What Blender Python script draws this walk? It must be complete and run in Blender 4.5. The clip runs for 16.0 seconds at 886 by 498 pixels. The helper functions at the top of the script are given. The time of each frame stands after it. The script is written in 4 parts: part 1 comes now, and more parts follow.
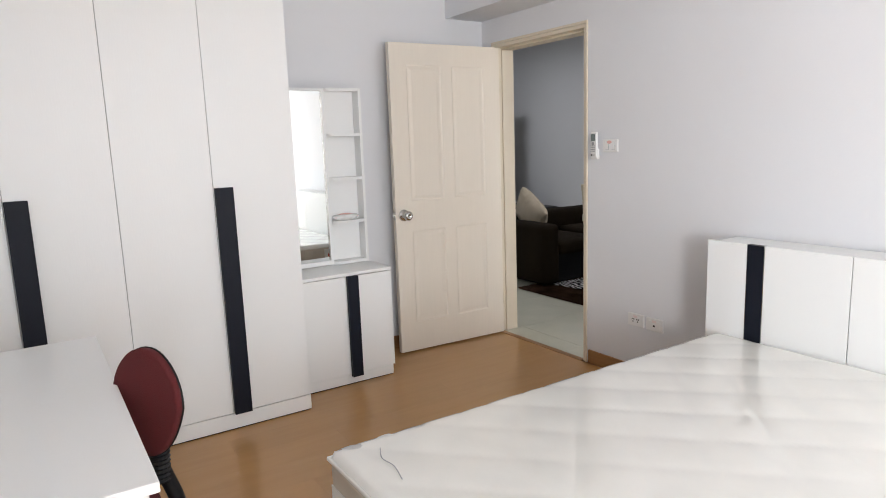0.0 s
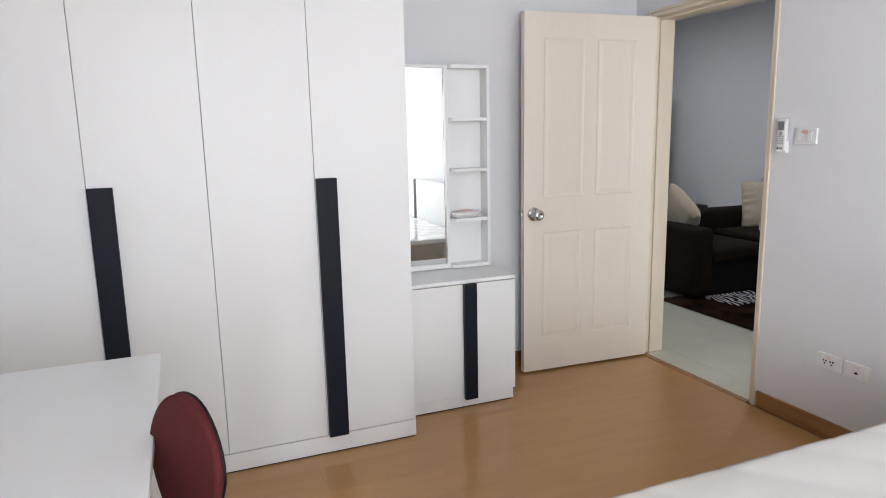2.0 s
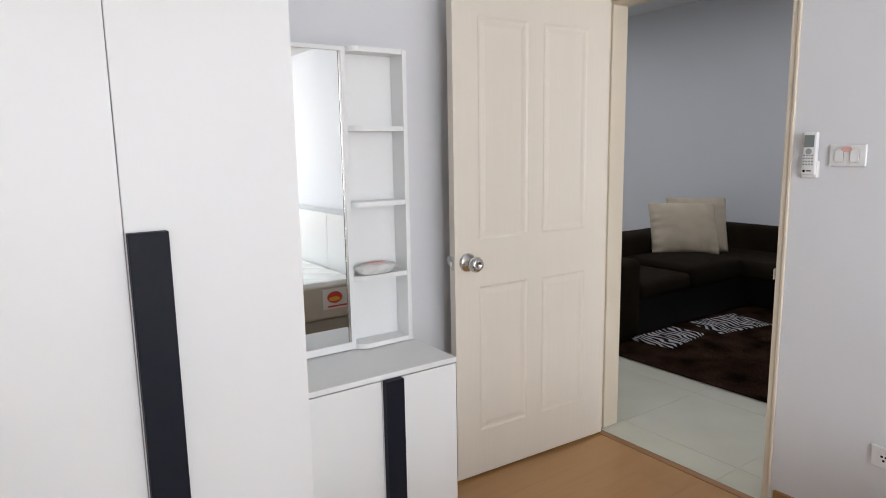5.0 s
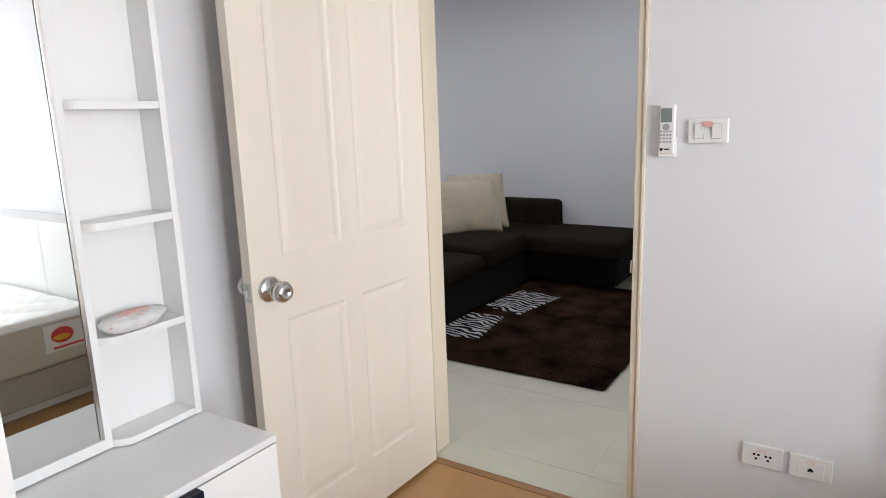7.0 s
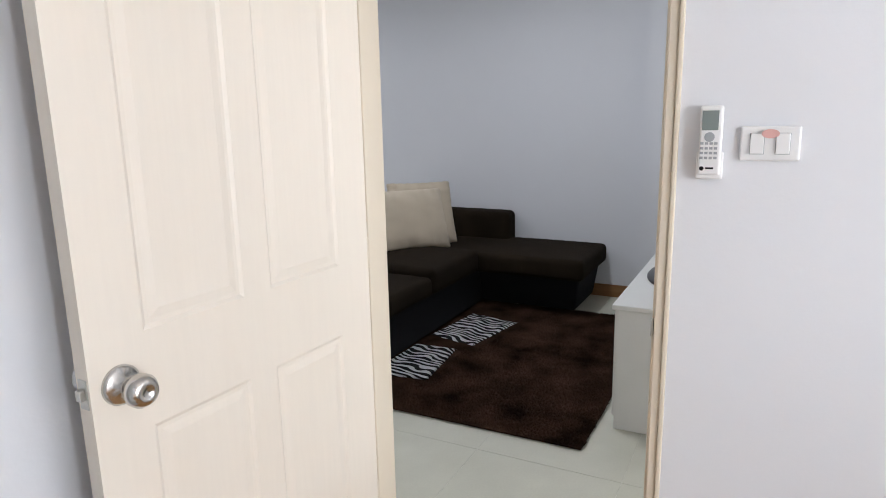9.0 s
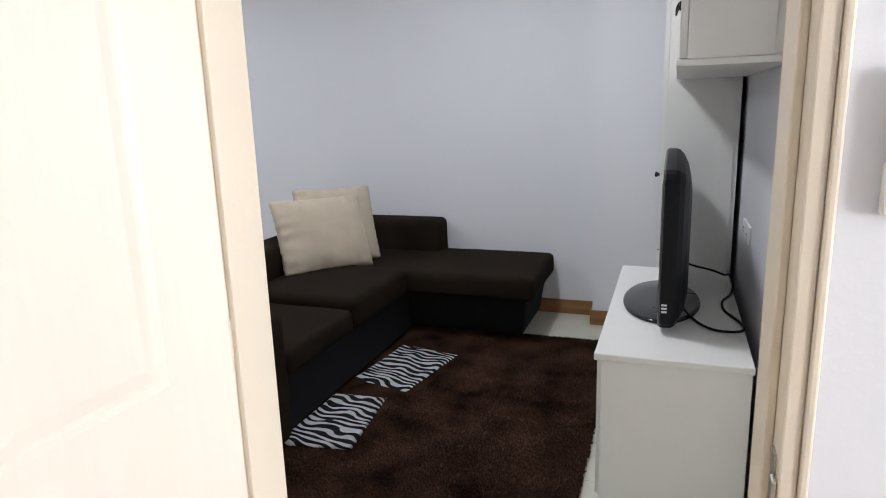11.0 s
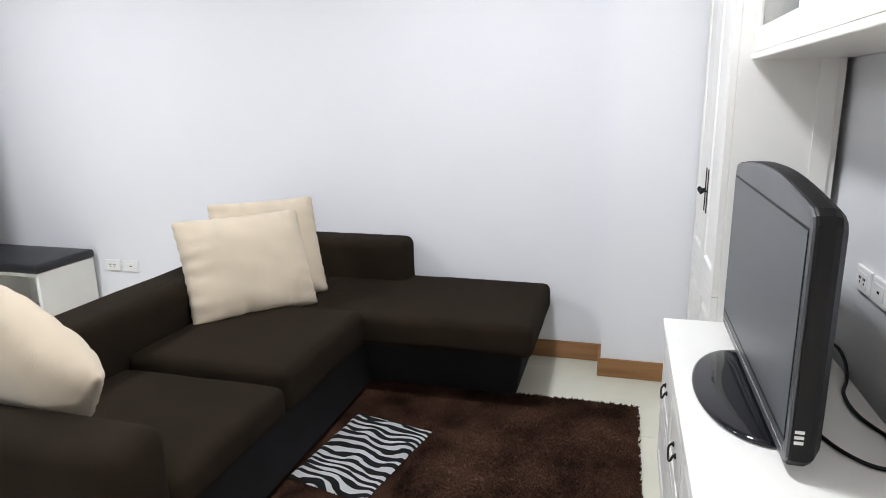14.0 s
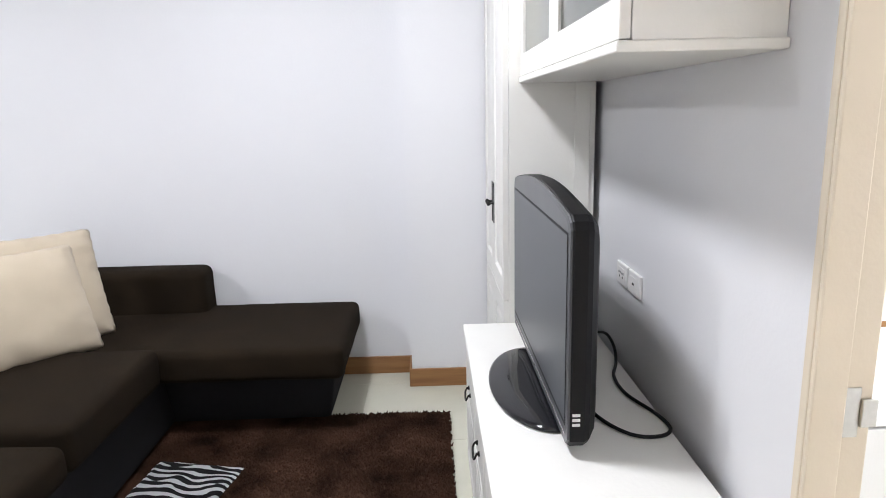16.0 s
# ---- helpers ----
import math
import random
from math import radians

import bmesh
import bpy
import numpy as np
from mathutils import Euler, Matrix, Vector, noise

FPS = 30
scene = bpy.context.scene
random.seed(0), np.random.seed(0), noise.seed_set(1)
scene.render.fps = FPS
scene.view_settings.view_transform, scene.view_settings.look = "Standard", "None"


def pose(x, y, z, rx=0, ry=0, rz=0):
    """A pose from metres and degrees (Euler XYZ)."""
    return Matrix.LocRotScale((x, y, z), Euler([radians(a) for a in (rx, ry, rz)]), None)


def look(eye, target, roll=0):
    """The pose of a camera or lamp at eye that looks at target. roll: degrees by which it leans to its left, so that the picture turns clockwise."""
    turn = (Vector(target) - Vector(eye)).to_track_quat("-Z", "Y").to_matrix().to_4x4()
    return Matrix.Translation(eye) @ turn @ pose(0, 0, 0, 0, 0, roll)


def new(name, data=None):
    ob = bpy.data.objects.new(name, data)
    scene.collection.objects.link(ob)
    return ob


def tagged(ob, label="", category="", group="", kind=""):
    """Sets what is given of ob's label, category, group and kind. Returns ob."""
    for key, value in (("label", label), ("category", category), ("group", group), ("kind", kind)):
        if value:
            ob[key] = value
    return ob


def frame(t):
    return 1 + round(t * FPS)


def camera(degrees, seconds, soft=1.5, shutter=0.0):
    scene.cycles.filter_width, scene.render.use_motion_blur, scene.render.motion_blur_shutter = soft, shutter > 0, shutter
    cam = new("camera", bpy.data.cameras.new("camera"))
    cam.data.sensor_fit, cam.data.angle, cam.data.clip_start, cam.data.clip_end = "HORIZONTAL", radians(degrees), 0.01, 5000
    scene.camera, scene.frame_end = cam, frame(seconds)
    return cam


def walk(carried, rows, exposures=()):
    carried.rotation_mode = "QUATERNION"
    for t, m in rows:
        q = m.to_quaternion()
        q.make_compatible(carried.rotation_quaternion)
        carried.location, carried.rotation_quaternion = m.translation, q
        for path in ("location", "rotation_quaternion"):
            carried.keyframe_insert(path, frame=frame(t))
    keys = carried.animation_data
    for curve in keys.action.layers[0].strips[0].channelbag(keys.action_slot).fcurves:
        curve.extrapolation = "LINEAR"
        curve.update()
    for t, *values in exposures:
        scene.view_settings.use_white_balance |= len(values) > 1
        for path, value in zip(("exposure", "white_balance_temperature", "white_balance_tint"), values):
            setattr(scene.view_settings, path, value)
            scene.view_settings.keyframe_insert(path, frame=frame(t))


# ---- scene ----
cam = camera(69.3, 16.0, soft=0.95)
PATH = [
    (0, (-0.045, -0.082, 1.366), (1.03, 1.572, 1.039), -2.0),
    (0.5, (0.022, 0.017, 1.358), (1.048, 1.698, 1.01), -1.8),
    (1, (0.121, 0.128, 1.358), (1.079, 1.853, 1.027), -0.1),
    (1.5, (0.185, 0.215, 1.357), (1.002, 2.008, 1.015), -0.3),
    (2, (0.213, 0.404, 1.357), (0.942, 2.233, 1.006), -1.2),
    (2.5, (0.236, 0.593, 1.358), (1.022, 2.402, 1.023), -1.2),
    (3, (0.283, 0.752, 1.343), (1.044, 2.568, 0.993), -0.2),
    (5.5, (0.54, 1.629, 1.375), (1.768, 3.175, 1.062), -0.6),
    (6, (0.62, 1.744, 1.383), (1.95, 3.2, 1.047), 0.3),
    (6.5, (0.703, 1.914, 1.383), (2.229, 3.149, 1.002), 0.1),
    (7, (0.758, 2.079, 1.382), (2.401, 3.146, 0.979), -2.0),
    (7.5, (0.851, 2.162, 1.374), (2.514, 3.188, 0.945), -1.5),
    (8, (0.994, 2.241, 1.385), (2.659, 3.274, 0.982), -1.4),
    (8.5, (1.13, 2.308, 1.387), (2.817, 3.311, 1.005), -0.5),
    (9, (1.27, 2.44, 1.384), (3.012, 3.335, 0.978), -1.1),
    (9.2, (1.324, 2.501, 1.395), (3.1, 3.334, 1.004), -1.8),
    (11.3, (2.068, 2.836, 1.359), (3.926, 3.42, 0.905), -1.7),
    (11.5, (2.133, 2.875, 1.348), (4.02, 3.358, 0.895), -2.1),
    (11.7, (2.183, 2.919, 1.332), (4.085, 3.35, 0.889), -1.9),
    (12, (2.307, 2.959, 1.354), (4.206, 3.354, 0.867), -1.8),
    (12.5, (2.494, 3.041, 1.364), (4.349, 3.616, 0.887), -1.4),
    (13, (2.618, 3.076, 1.36), (4.442, 3.736, 0.873), -1.2),
    (13.5, (2.767, 3.137, 1.369), (4.611, 3.736, 0.878), -1.8),
    (14, (2.845, 3.175, 1.364), (4.717, 3.702, 0.901), -0.9),
    (14.5, (2.852, 3.179, 1.366), (4.745, 3.649, 0.926), -0.9),
    (15, (2.871, 3.143, 1.356), (4.793, 3.478, 0.918), -1.6),
    (15.5, (2.887, 3.145, 1.35), (4.836, 3.294, 0.928), -1.2),
    (16, (2.837, 3.12, 1.371), (4.792, 3.084, 0.951), -1.4),
]
# ---------------------------------------------------------------- light
EXPO = [(0.0, 0.05, 6500, 10), (1.5, 0.1, 6330, 10), (3.0, 0.1, 6200, 10), (5.5, 0.1, 6350, 10), (6.3, 0.29, 6400, 10), (7.5, 0.54, 6330, 10), (9.0, 0.6, 6180, 10),
        (11.5, 1.06, 6320, 11), (12.0, 1.22, 6380, 10), (12.5, 1.32, 6380, 9), (13.0, 1.23, 6280, 8), (13.5, 1.68, 6330, 9), (14.5, 1.78, 6430, 10), (16.0, 1.76, 6380, 11)]
walk(cam, [(t, look(eye, target, roll)) for t, eye, target, roll in PATH], EXPO)

world = bpy.data.worlds.new("sky")
scene.world = world
world.use_nodes = True
wn = world.node_tree
sky = wn.nodes.new("ShaderNodeTexSky")
sky.sky_type = "NISHITA"
sky.sun_disc = False
sky.sun_elevation, sky.sun_rotation = radians(50), radians(180)
wn.links.new(sky.outputs[0], wn.nodes["Background"].inputs[0])
wn.nodes["Background"].inputs[1].default_value = 0.12


def lamp(name, kind, m, watts, colour, size, size_y=None):
    d = bpy.data.lights.new(name, kind)
    d.energy, d.color = watts, colour
    if kind == "AREA":
        d.size = size
        if size_y:
            d.shape, d.size_y = "RECTANGLE", size_y
        else:
            d.shape = "DISK"
    else:
        d.shadow_soft_size = size
    ob = new(name, d)
    ob.matrix_world = m
    return ob


# bedroom, behind the start of the walk: fill from an added back window, then the side window's daylight
lamp("back_fill_daylight", "AREA", look((1.1, -3.22, 1.30), (1.1, 2.0, 1.1)), 59, (0.95, 0.98, 1.0), 2.5, 1.9)
lamp("side_window_daylight", "AREA", look((-0.50, -2.20, 1.45), (3.0, -2.20, 1.38)), 146, (0.95, 0.98, 1.0), 0.95, 1.6)
# daylight in the second room's window
lamp("second_window_daylight", "AREA", look((5.0, -0.42, 1.5), (5.0, 2.0, 0.9)), 32, (1.0, 0.98, 0.97), 1.8, 1.5)
# the living room's two ceiling lamps
lamp("ceiling_lamp_light", "AREA", pose(4.50, 3.73, 2.60), 13.2, (0.95, 0.96, 1.0), 0.32)
lamp("hall_lamp_light", "AREA", pose(4.42, 6.32, 2.60), 14, (0.95, 0.96, 1.0), 0.32)


# ---------------------------------------------------------------- materials
def material(name, colour, rough=0.5, metal=0.0, vary=0.06, scale=3.0, grain=0.0, grain_scale=300.0, bump=0.0,
             bump_scale=60.0, coat=0.0, coat_rough=0.1, stretch=(1, 1, 1), rough_vary=0.08, sheen=0.0, ripple=0.0, ior=1.45):
    """Broad mottling and fine grain on a base colour, uneven gloss, and relief."""
    m = bpy.data.materials.new(name)
    m.use_nodes = True
    t = m.node_tree
    n, l = t.nodes, t.links
    bsdf = n["Principled BSDF"]
    bsdf.inputs["Metallic"].default_value = metal
    bsdf.inputs["Coat Weight"].default_value = coat
    bsdf.inputs["Coat Roughness"].default_value = coat_rough
    bsdf.inputs["Sheen Weight"].default_value = sheen
    bsdf.inputs["IOR"].default_value = ior
    co = n.new("ShaderNodeTexCoord")
    mp = n.new("ShaderNodeMapping")
    mp.inputs["Scale"].default_value = stretch
    l.new(co.outputs["Object"], mp.inputs["Vector"])
    broad = n.new("ShaderNodeTexNoise")
    broad.inputs["Scale"].default_value, broad.inputs["Detail"].default_value = scale, 4
    l.new(mp.outputs[0], broad.inputs["Vector"])
    fine = n.new("ShaderNodeTexNoise")
    fine.inputs["Scale"].default_value, fine.inputs["Detail"].default_value = grain_scale, 3
    l.new(mp.outputs[0], fine.inputs["Vector"])

    def tone(source, amount, before):
        r = n.new("ShaderNodeMapRange")
        r.inputs["From Min"].default_value, r.inputs["From Max"].default_value = 0.3, 0.7
        r.inputs["To Min"].default_value, r.inputs["To Max"].default_value = 1 - amount, 1 + amount
        l.new(source, r.inputs["Value"])
        x = n.new("ShaderNodeVectorMath")
        x.operation = "SCALE"
        if isinstance(before, tuple):
            x.inputs[0].default_value = before
        else:
            l.new(before, x.inputs[0])
        l.new(r.outputs[0], x.inputs["Scale"])
        return x.outputs[0]

    c = tone(broad.outputs["Fac"], vary, tuple(colour))
    if grain:
        c = tone(fine.outputs["Fac"], grain, c)
    l.new(c, bsdf.inputs["Base Color"])
    rr = n.new("ShaderNodeMapRange")
    rr.inputs["To Min"].default_value = max(0.02, rough - rough_vary)
    rr.inputs["To Max"].default_value = min(1, rough + rough_vary)
    l.new(broad.outputs["Fac"], rr.inputs["Value"])
    l.new(rr.outputs[0], bsdf.inputs["Roughness"])
    if bump:
        bn = n.new("ShaderNodeTexNoise")
        bn.inputs["Scale"].default_value, bn.inputs["Detail"].default_value = bump_scale, 5
        l.new(mp.outputs[0], bn.inputs["Vector"])
        b = n.new("ShaderNodeBump")
        b.inputs["Strength"].default_value, b.inputs["Distance"].default_value = bump, 0.01
        l.new(bn.outputs["Fac"], b.inputs["Height"])
        l.new(b.outputs[0], bsdf.inputs["Normal"])
        if ripple:
            rn = n.new("ShaderNodeTexNoise")
            rn.inputs["Scale"].default_value = 9
            l.new(mp.outputs[0], rn.inputs["Vector"])
            b2 = n.new("ShaderNodeBump")
            b2.inputs["Strength"].default_value, b2.inputs["Distance"].default_value = ripple, 0.02
            l.new(rn.outputs["Fac"], b2.inputs["Height"])
            l.new(b2.outputs[0], b.inputs["Normal"])
    return m


def wood(name, colour, dark, axis="x", rough=0.35, spread=0.12, coat=0.0, fine=0.10, relief=0.08, gloss=0.07):
    """Long grain along an axis, with a tone of its own for each piece."""
    m = bpy.data.materials.new(name)
    m.use_nodes = True
    t = m.node_tree
    n, l = t.nodes, t.links
    bsdf = n["Principled BSDF"]
    bsdf.inputs["Coat Weight"].default_value = coat
    co, mp, info = n.new("ShaderNodeTexCoord"), n.new("ShaderNodeMapping"), n.new("ShaderNodeObjectInfo")
    mp.inputs["Scale"].default_value = (1.2, 14, 14) if axis == "x" else ((14, 1.2, 14) if axis == "y" else (14, 14, 1.2))
    off = n.new("ShaderNodeVectorMath")
    off.operation = "SCALE"
    off.inputs[0].default_value = (17, 31, 7)
    l.new(info.outputs["Random"], off.inputs["Scale"])
    l.new(co.outputs["Object"], mp.inputs["Vector"])
    l.new(off.outputs[0], mp.inputs["Location"])
    a, f = n.new("ShaderNodeTexNoise"), n.new("ShaderNodeTexNoise")
    a.inputs["Scale"].default_value, a.inputs["Detail"].default_value, a.inputs["Distortion"].default_value = 1.6, 5, 0.6
    f.inputs["Scale"].default_value, f.inputs["Detail"].default_value = 9, 6
    l.new(mp.outputs[0], a.inputs["Vector"])
    l.new(mp.outputs[0], f.inputs["Vector"])
    mix = n.new("ShaderNodeMixRGB")
    mix.inputs[1].default_value, mix.inputs[2].default_value = (*dark, 1), (*colour, 1)
    ramp = n.new("ShaderNodeMapRange")
    ramp.inputs["From Min"].default_value, ramp.inputs["From Max"].default_value = 0.3, 0.6
    l.new(a.outputs["Fac"], ramp.inputs["Value"])
    l.new(ramp.outputs[0], mix.inputs[0])
    r = n.new("ShaderNodeMapRange")
    r.inputs["To Min"].default_value, r.inputs["To Max"].default_value = 1 - spread, 1 + spread
    l.new(info.outputs["Random"], r.inputs["Value"])
    g = n.new("ShaderNodeMapRange")
    g.inputs["To Min"].default_value, g.inputs["To Max"].default_value = 1 - fine, 1 + fine
    l.new(f.outputs["Fac"], g.inputs["Value"])
    mul = n.new("ShaderNodeMath")
    mul.operation = "MULTIPLY"
    l.new(r.outputs[0], mul.inputs[0])
    l.new(g.outputs[0], mul.inputs[1])
    x = n.new("ShaderNodeVectorMath")
    x.operation = "SCALE"
    l.new(mix.outputs[0], x.inputs[0])
    l.new(mul.outputs[0], x.inputs["Scale"])
    l.new(x.outputs[0], bsdf.inputs["Base Color"])
    rr = n.new("ShaderNodeMapRange")
    rr.inputs["To Min"].default_value, rr.inputs["To Max"].default_value = rough - gloss, rough + gloss
    l.new(f.outputs["Fac"], rr.inputs["Value"])
    l.new(rr.outputs[0], bsdf.inputs["Roughness"])
    b = n.new("ShaderNodeBump")
    b.inputs["Strength"].default_value, b.inputs["Distance"].default_value = relief, 0.003
    l.new(f.outputs["Fac"], b.inputs["Height"])
    l.new(b.outputs[0], bsdf.inputs["Normal"])
    return m


def zebra(name):
    """Black and white stripes that fork and waver, as printed on short pile."""
    m = material(name, (0.6, 0.6, 0.6), rough=0.9, bump=0.5, bump_scale=500)
    n, l = m.node_tree.nodes, m.node_tree.links
    bsdf = n["Principled BSDF"]
    co, mp = n.new("ShaderNodeTexCoord"), n.new("ShaderNodeMapping")
    mp.inputs["Rotation"].default_value = (0, 0, radians(12))
    w = n.new("ShaderNodeTexWave")
    w.wave_type, w.bands_direction, w.wave_profile = "BANDS", "X", "SIN"
    w.inputs["Scale"].default_value, w.inputs["Distortion"].default_value = 7.6, 9.0
    w.inputs["Detail"].default_value, w.inputs["Detail Scale"].default_value = 0.0, 0.9
    l.new(co.outputs["Object"], mp.inputs["Vector"])
    l.new(mp.outputs[0], w.inputs["Vector"])
    st, nz = n.new("ShaderNodeMapping"), n.new("ShaderNodeTexNoise")
    st.inputs["Scale"].default_value = (26, 9, 1)
    nz.inputs["Scale"].default_value, nz.inputs["Detail"].default_value = 1.0, 1.0
    l.new(mp.outputs[0], st.inputs["Vector"])
    l.new(st.outputs[0], nz.inputs["Vector"])
    k1, k2 = n.new("ShaderNodeMath"), n.new("ShaderNodeMath")
    k1.operation, k2.operation = "MULTIPLY", "MULTIPLY_ADD"
    k1.inputs[1].default_value, k2.inputs[1].default_value = 0.5, 1.0
    l.new(w.outputs["Fac"], k1.inputs[0])
    l.new(nz.outputs["Fac"], k2.inputs[0])
    l.new(k1.outputs[0], k2.inputs[2])
    r = n.new("ShaderNodeValToRGB")
    r.color_ramp.elements[0].position, r.color_ramp.elements[0].color = 0.765, (0.012, 0.011, 0.012, 1)
    r.color_ramp.elements[1].position, r.color_ramp.elements[1].color = 0.80, (0.86, 0.87, 0.87, 1)
    l.new(k2.outputs[0], r.inputs[0])
    l.new(r.outputs[0], bsdf.inputs["Base Color"])
    return m


def glass(name, colour, rough=0.02):
    m = bpy.data.materials.new(name)
    m.use_nodes = True
    b = m.node_tree.nodes["Principled BSDF"]
    b.inputs["Base Color"].default_value = (*colour, 1)
    b.inputs["Roughness"].default_value = rough
    b.inputs["Transmission Weight"].default_value = 1.0
    return m


def glow(name, colour, strength):
    m = bpy.data.materials.new(name)
    m.use_nodes = True
    b = m.node_tree.nodes["Principled BSDF"]
    b.inputs["Base Color"].default_value = (0.9, 0.9, 0.9, 1)
    b.inputs["Emission Color"].default_value = (*colour, 1)
    b.inputs["Emission Strength"].default_value = strength
    return m


WALL = material("wall_paint", (0.748, 0.75, 0.772), rough=0.6, vary=0.015, scale=1.2, bump=0.05, bump_scale=90)
CEIL = material("ceiling_paint", (0.78, 0.78, 0.79), rough=0.8, vary=0.015, bump=0.1, bump_scale=120)
CREAM = material("cream_paint", (0.77, 0.70, 0.605), rough=0.42, vary=0.02, scale=4, bump=0.04, bump_scale=55,
                 stretch=(1, 1, 0.08), grain=0.01, grain_scale=80)
FRAME = material("frame_cream_paint", (0.72, 0.635, 0.51), rough=0.45, vary=0.03, bump=0.06, bump_scale=90)
WHITE = material("white_laminate", (0.84, 0.842, 0.835), rough=0.34, vary=0.012, scale=2, bump=0.03, bump_scale=160,
                 stretch=(1, 1, 0.15))
WHITEP = material("white_painted_wood", (0.80, 0.79, 0.75), rough=0.4, vary=0.02, scale=5, bump=0.06, bump_scale=100)
EDGE = material("grey_panel_edge", (0.45, 0.45, 0.44), rough=0.6)
BLACKL = material("blue_black_laminate", (0.008, 0.010, 0.018), rough=0.5, ior=1.3, vary=0.1, bump=0.1, bump_scale=250)
CHROME = material("brushed_steel", (0.62, 0.61, 0.59), rough=0.22, metal=1.0, vary=0.04, scale=40)
STEEL = material("steel_plate", (0.55, 0.54, 0.50), rough=0.35, metal=1.0, vary=0.06, scale=60)
IRON = material("black_iron", (0.02, 0.019, 0.018), rough=0.5, metal=0.6)
LAMINATE = wood("oak_laminate", (0.452, 0.248, 0.099), (0.430, 0.233, 0.092), "x", rough=0.27, spread=0.02, fine=0.02, relief=0.002, gloss=0.006)
SKIRT = wood("skirting_wood", (0.32, 0.16, 0.06), (0.22, 0.10, 0.035), "y", rough=0.4, spread=0.03)
DARKWOOD = wood("dark_door_veneer", (0.035, 0.022, 0.016), (0.018, 0.011, 0.008), "z", rough=0.4, spread=0.02)
TILE = material("ivory_tile", (0.60, 0.59, 0.49), rough=0.16, vary=0.04, scale=5, grain=0.02, grain_scale=120, rough_vary=0.04)
GROUT = material("grout", (0.66, 0.65, 0.57), rough=0.9)
PLASTIC = material("white_switch_plastic", (0.80, 0.79, 0.78), rough=0.3, vary=0.01)
PINK = material("pale_red_print", (0.70, 0.40, 0.36), rough=0.5)
PALEPINK = material("faded_pink_print", (0.80, 0.69, 0.67), rough=0.5)
GREYP = material("grey_rubber_keys", (0.35, 0.36, 0.37), rough=0.5)
LCD = material("remote_display", (0.20, 0.23, 0.22), rough=0.2)
SOFA = material("brown_sofa_fabric", (0.0168, 0.0115, 0.0068), rough=0.95, vary=0.2, scale=6, grain=0.25, grain_scale=420,
                bump=0.5, bump_scale=420, sheen=0.0, ior=1.2)
SOFABASE = material("black_sofa_fabric", (0.020, 0.0197, 0.0213), rough=0.95, ior=1.2, vary=0.1, grain=0.2, grain_scale=420, bump=0.5, bump_scale=420)
CUSHION = material("cream_cushion_cloth", (0.55, 0.468, 0.352), rough=0.85, vary=0.05, scale=6, grain=0.04, grain_scale=500,
                   bump=0.35, bump_scale=380, sheen=0.2, ripple=0.25)
RUG = material("brown_shag", (0.050, 0.0262, 0.0172), rough=1.0, ior=1.1, vary=0.62, scale=5, grain=0.25, grain_scale=150, bump=0.8, bump_scale=200)
ZEBRA = zebra("zebra_print_pile")
MATTRESS = material("quilted_mattress_in_film", (0.79, 0.78, 0.74), rough=0.35, vary=0.03, scale=6, bump=0.07, bump_scale=30,
                    coat=1.0, coat_rough=0.05, ripple=0.02, rough_vary=0.1)
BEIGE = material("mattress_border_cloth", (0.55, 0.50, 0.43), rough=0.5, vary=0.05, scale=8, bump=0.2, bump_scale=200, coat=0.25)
BEDBASE = material("bed_base_cloth", (0.42, 0.38, 0.33), rough=0.6, vary=0.04, scale=8, bump=0.2, bump_scale=250)
FILM = material("loose_plastic_film", (0.74, 0.74, 0.73), rough=0.15, vary=0.1, scale=30, bump=0.6, bump_scale=60, coat=0.6)
RED = material("dark_red_chair_cloth", (0.105, 0.014, 0.016), rough=0.9, vary=0.1, scale=20, grain=0.2, grain_scale=420, bump=0.4, bump_scale=380)
BLACKP = material("black_plastic", (0.007, 0.007, 0.008), rough=0.45, ior=1.3, vary=0.1)
GLOSS = material("gloss_black_plastic", (0.008, 0.008, 0.010), rough=0.06, vary=0.05, rough_vary=0.03)
# bezel and screen: grey of the reflected room is put into the base colour
TVSHEEN = material("tv_bezel_sheen", (0.075, 0.077, 0.084), rough=0.3, vary=0.03)
SCREEN = material("lcd_panel", (0.085, 0.09, 0.10), rough=0.36, vary=0.01, rough_vary=0.0)
LEATHER = material("black_vinyl", (0.012, 0.012, 0.016), rough=0.4, vary=0.1, bump=0.3, bump_scale=180)
LABELW = material("white_label", (0.75, 0.75, 0.73), rough=0.5)
LABELR = material("red_print", (0.60, 0.06, 0.05), rough=0.5)
LABELY = material("yellow_print", (0.75, 0.42, 0.05), rough=0.5)
MIRROR = material("mirror_silver", (0.71, 0.73, 0.72), rough=0.01, metal=1.0, vary=0.0, rough_vary=0.0)
PANE = glass("cabinet_glass", (0.80, 0.84, 0.80), 0.12)
WINGLASS = glass("window_glass", (1, 1, 1))
LAMPGLOW = glow("lamp_diffuser", (0.93, 0.96, 1.0), 3.0)


# ---------------------------------------------------------------- mesh helpers
BASE = {}


def thing(name, loc, label, category, group="", kind=""):
    """An Empty at a thing's base; its parts are built in world metres."""
    ob = new(name)
    ob.location = loc
    ob.empty_display_size = 0.1
    BASE[ob.name] = Matrix.Translation(loc)
    return tagged(ob, label, category, group, kind)


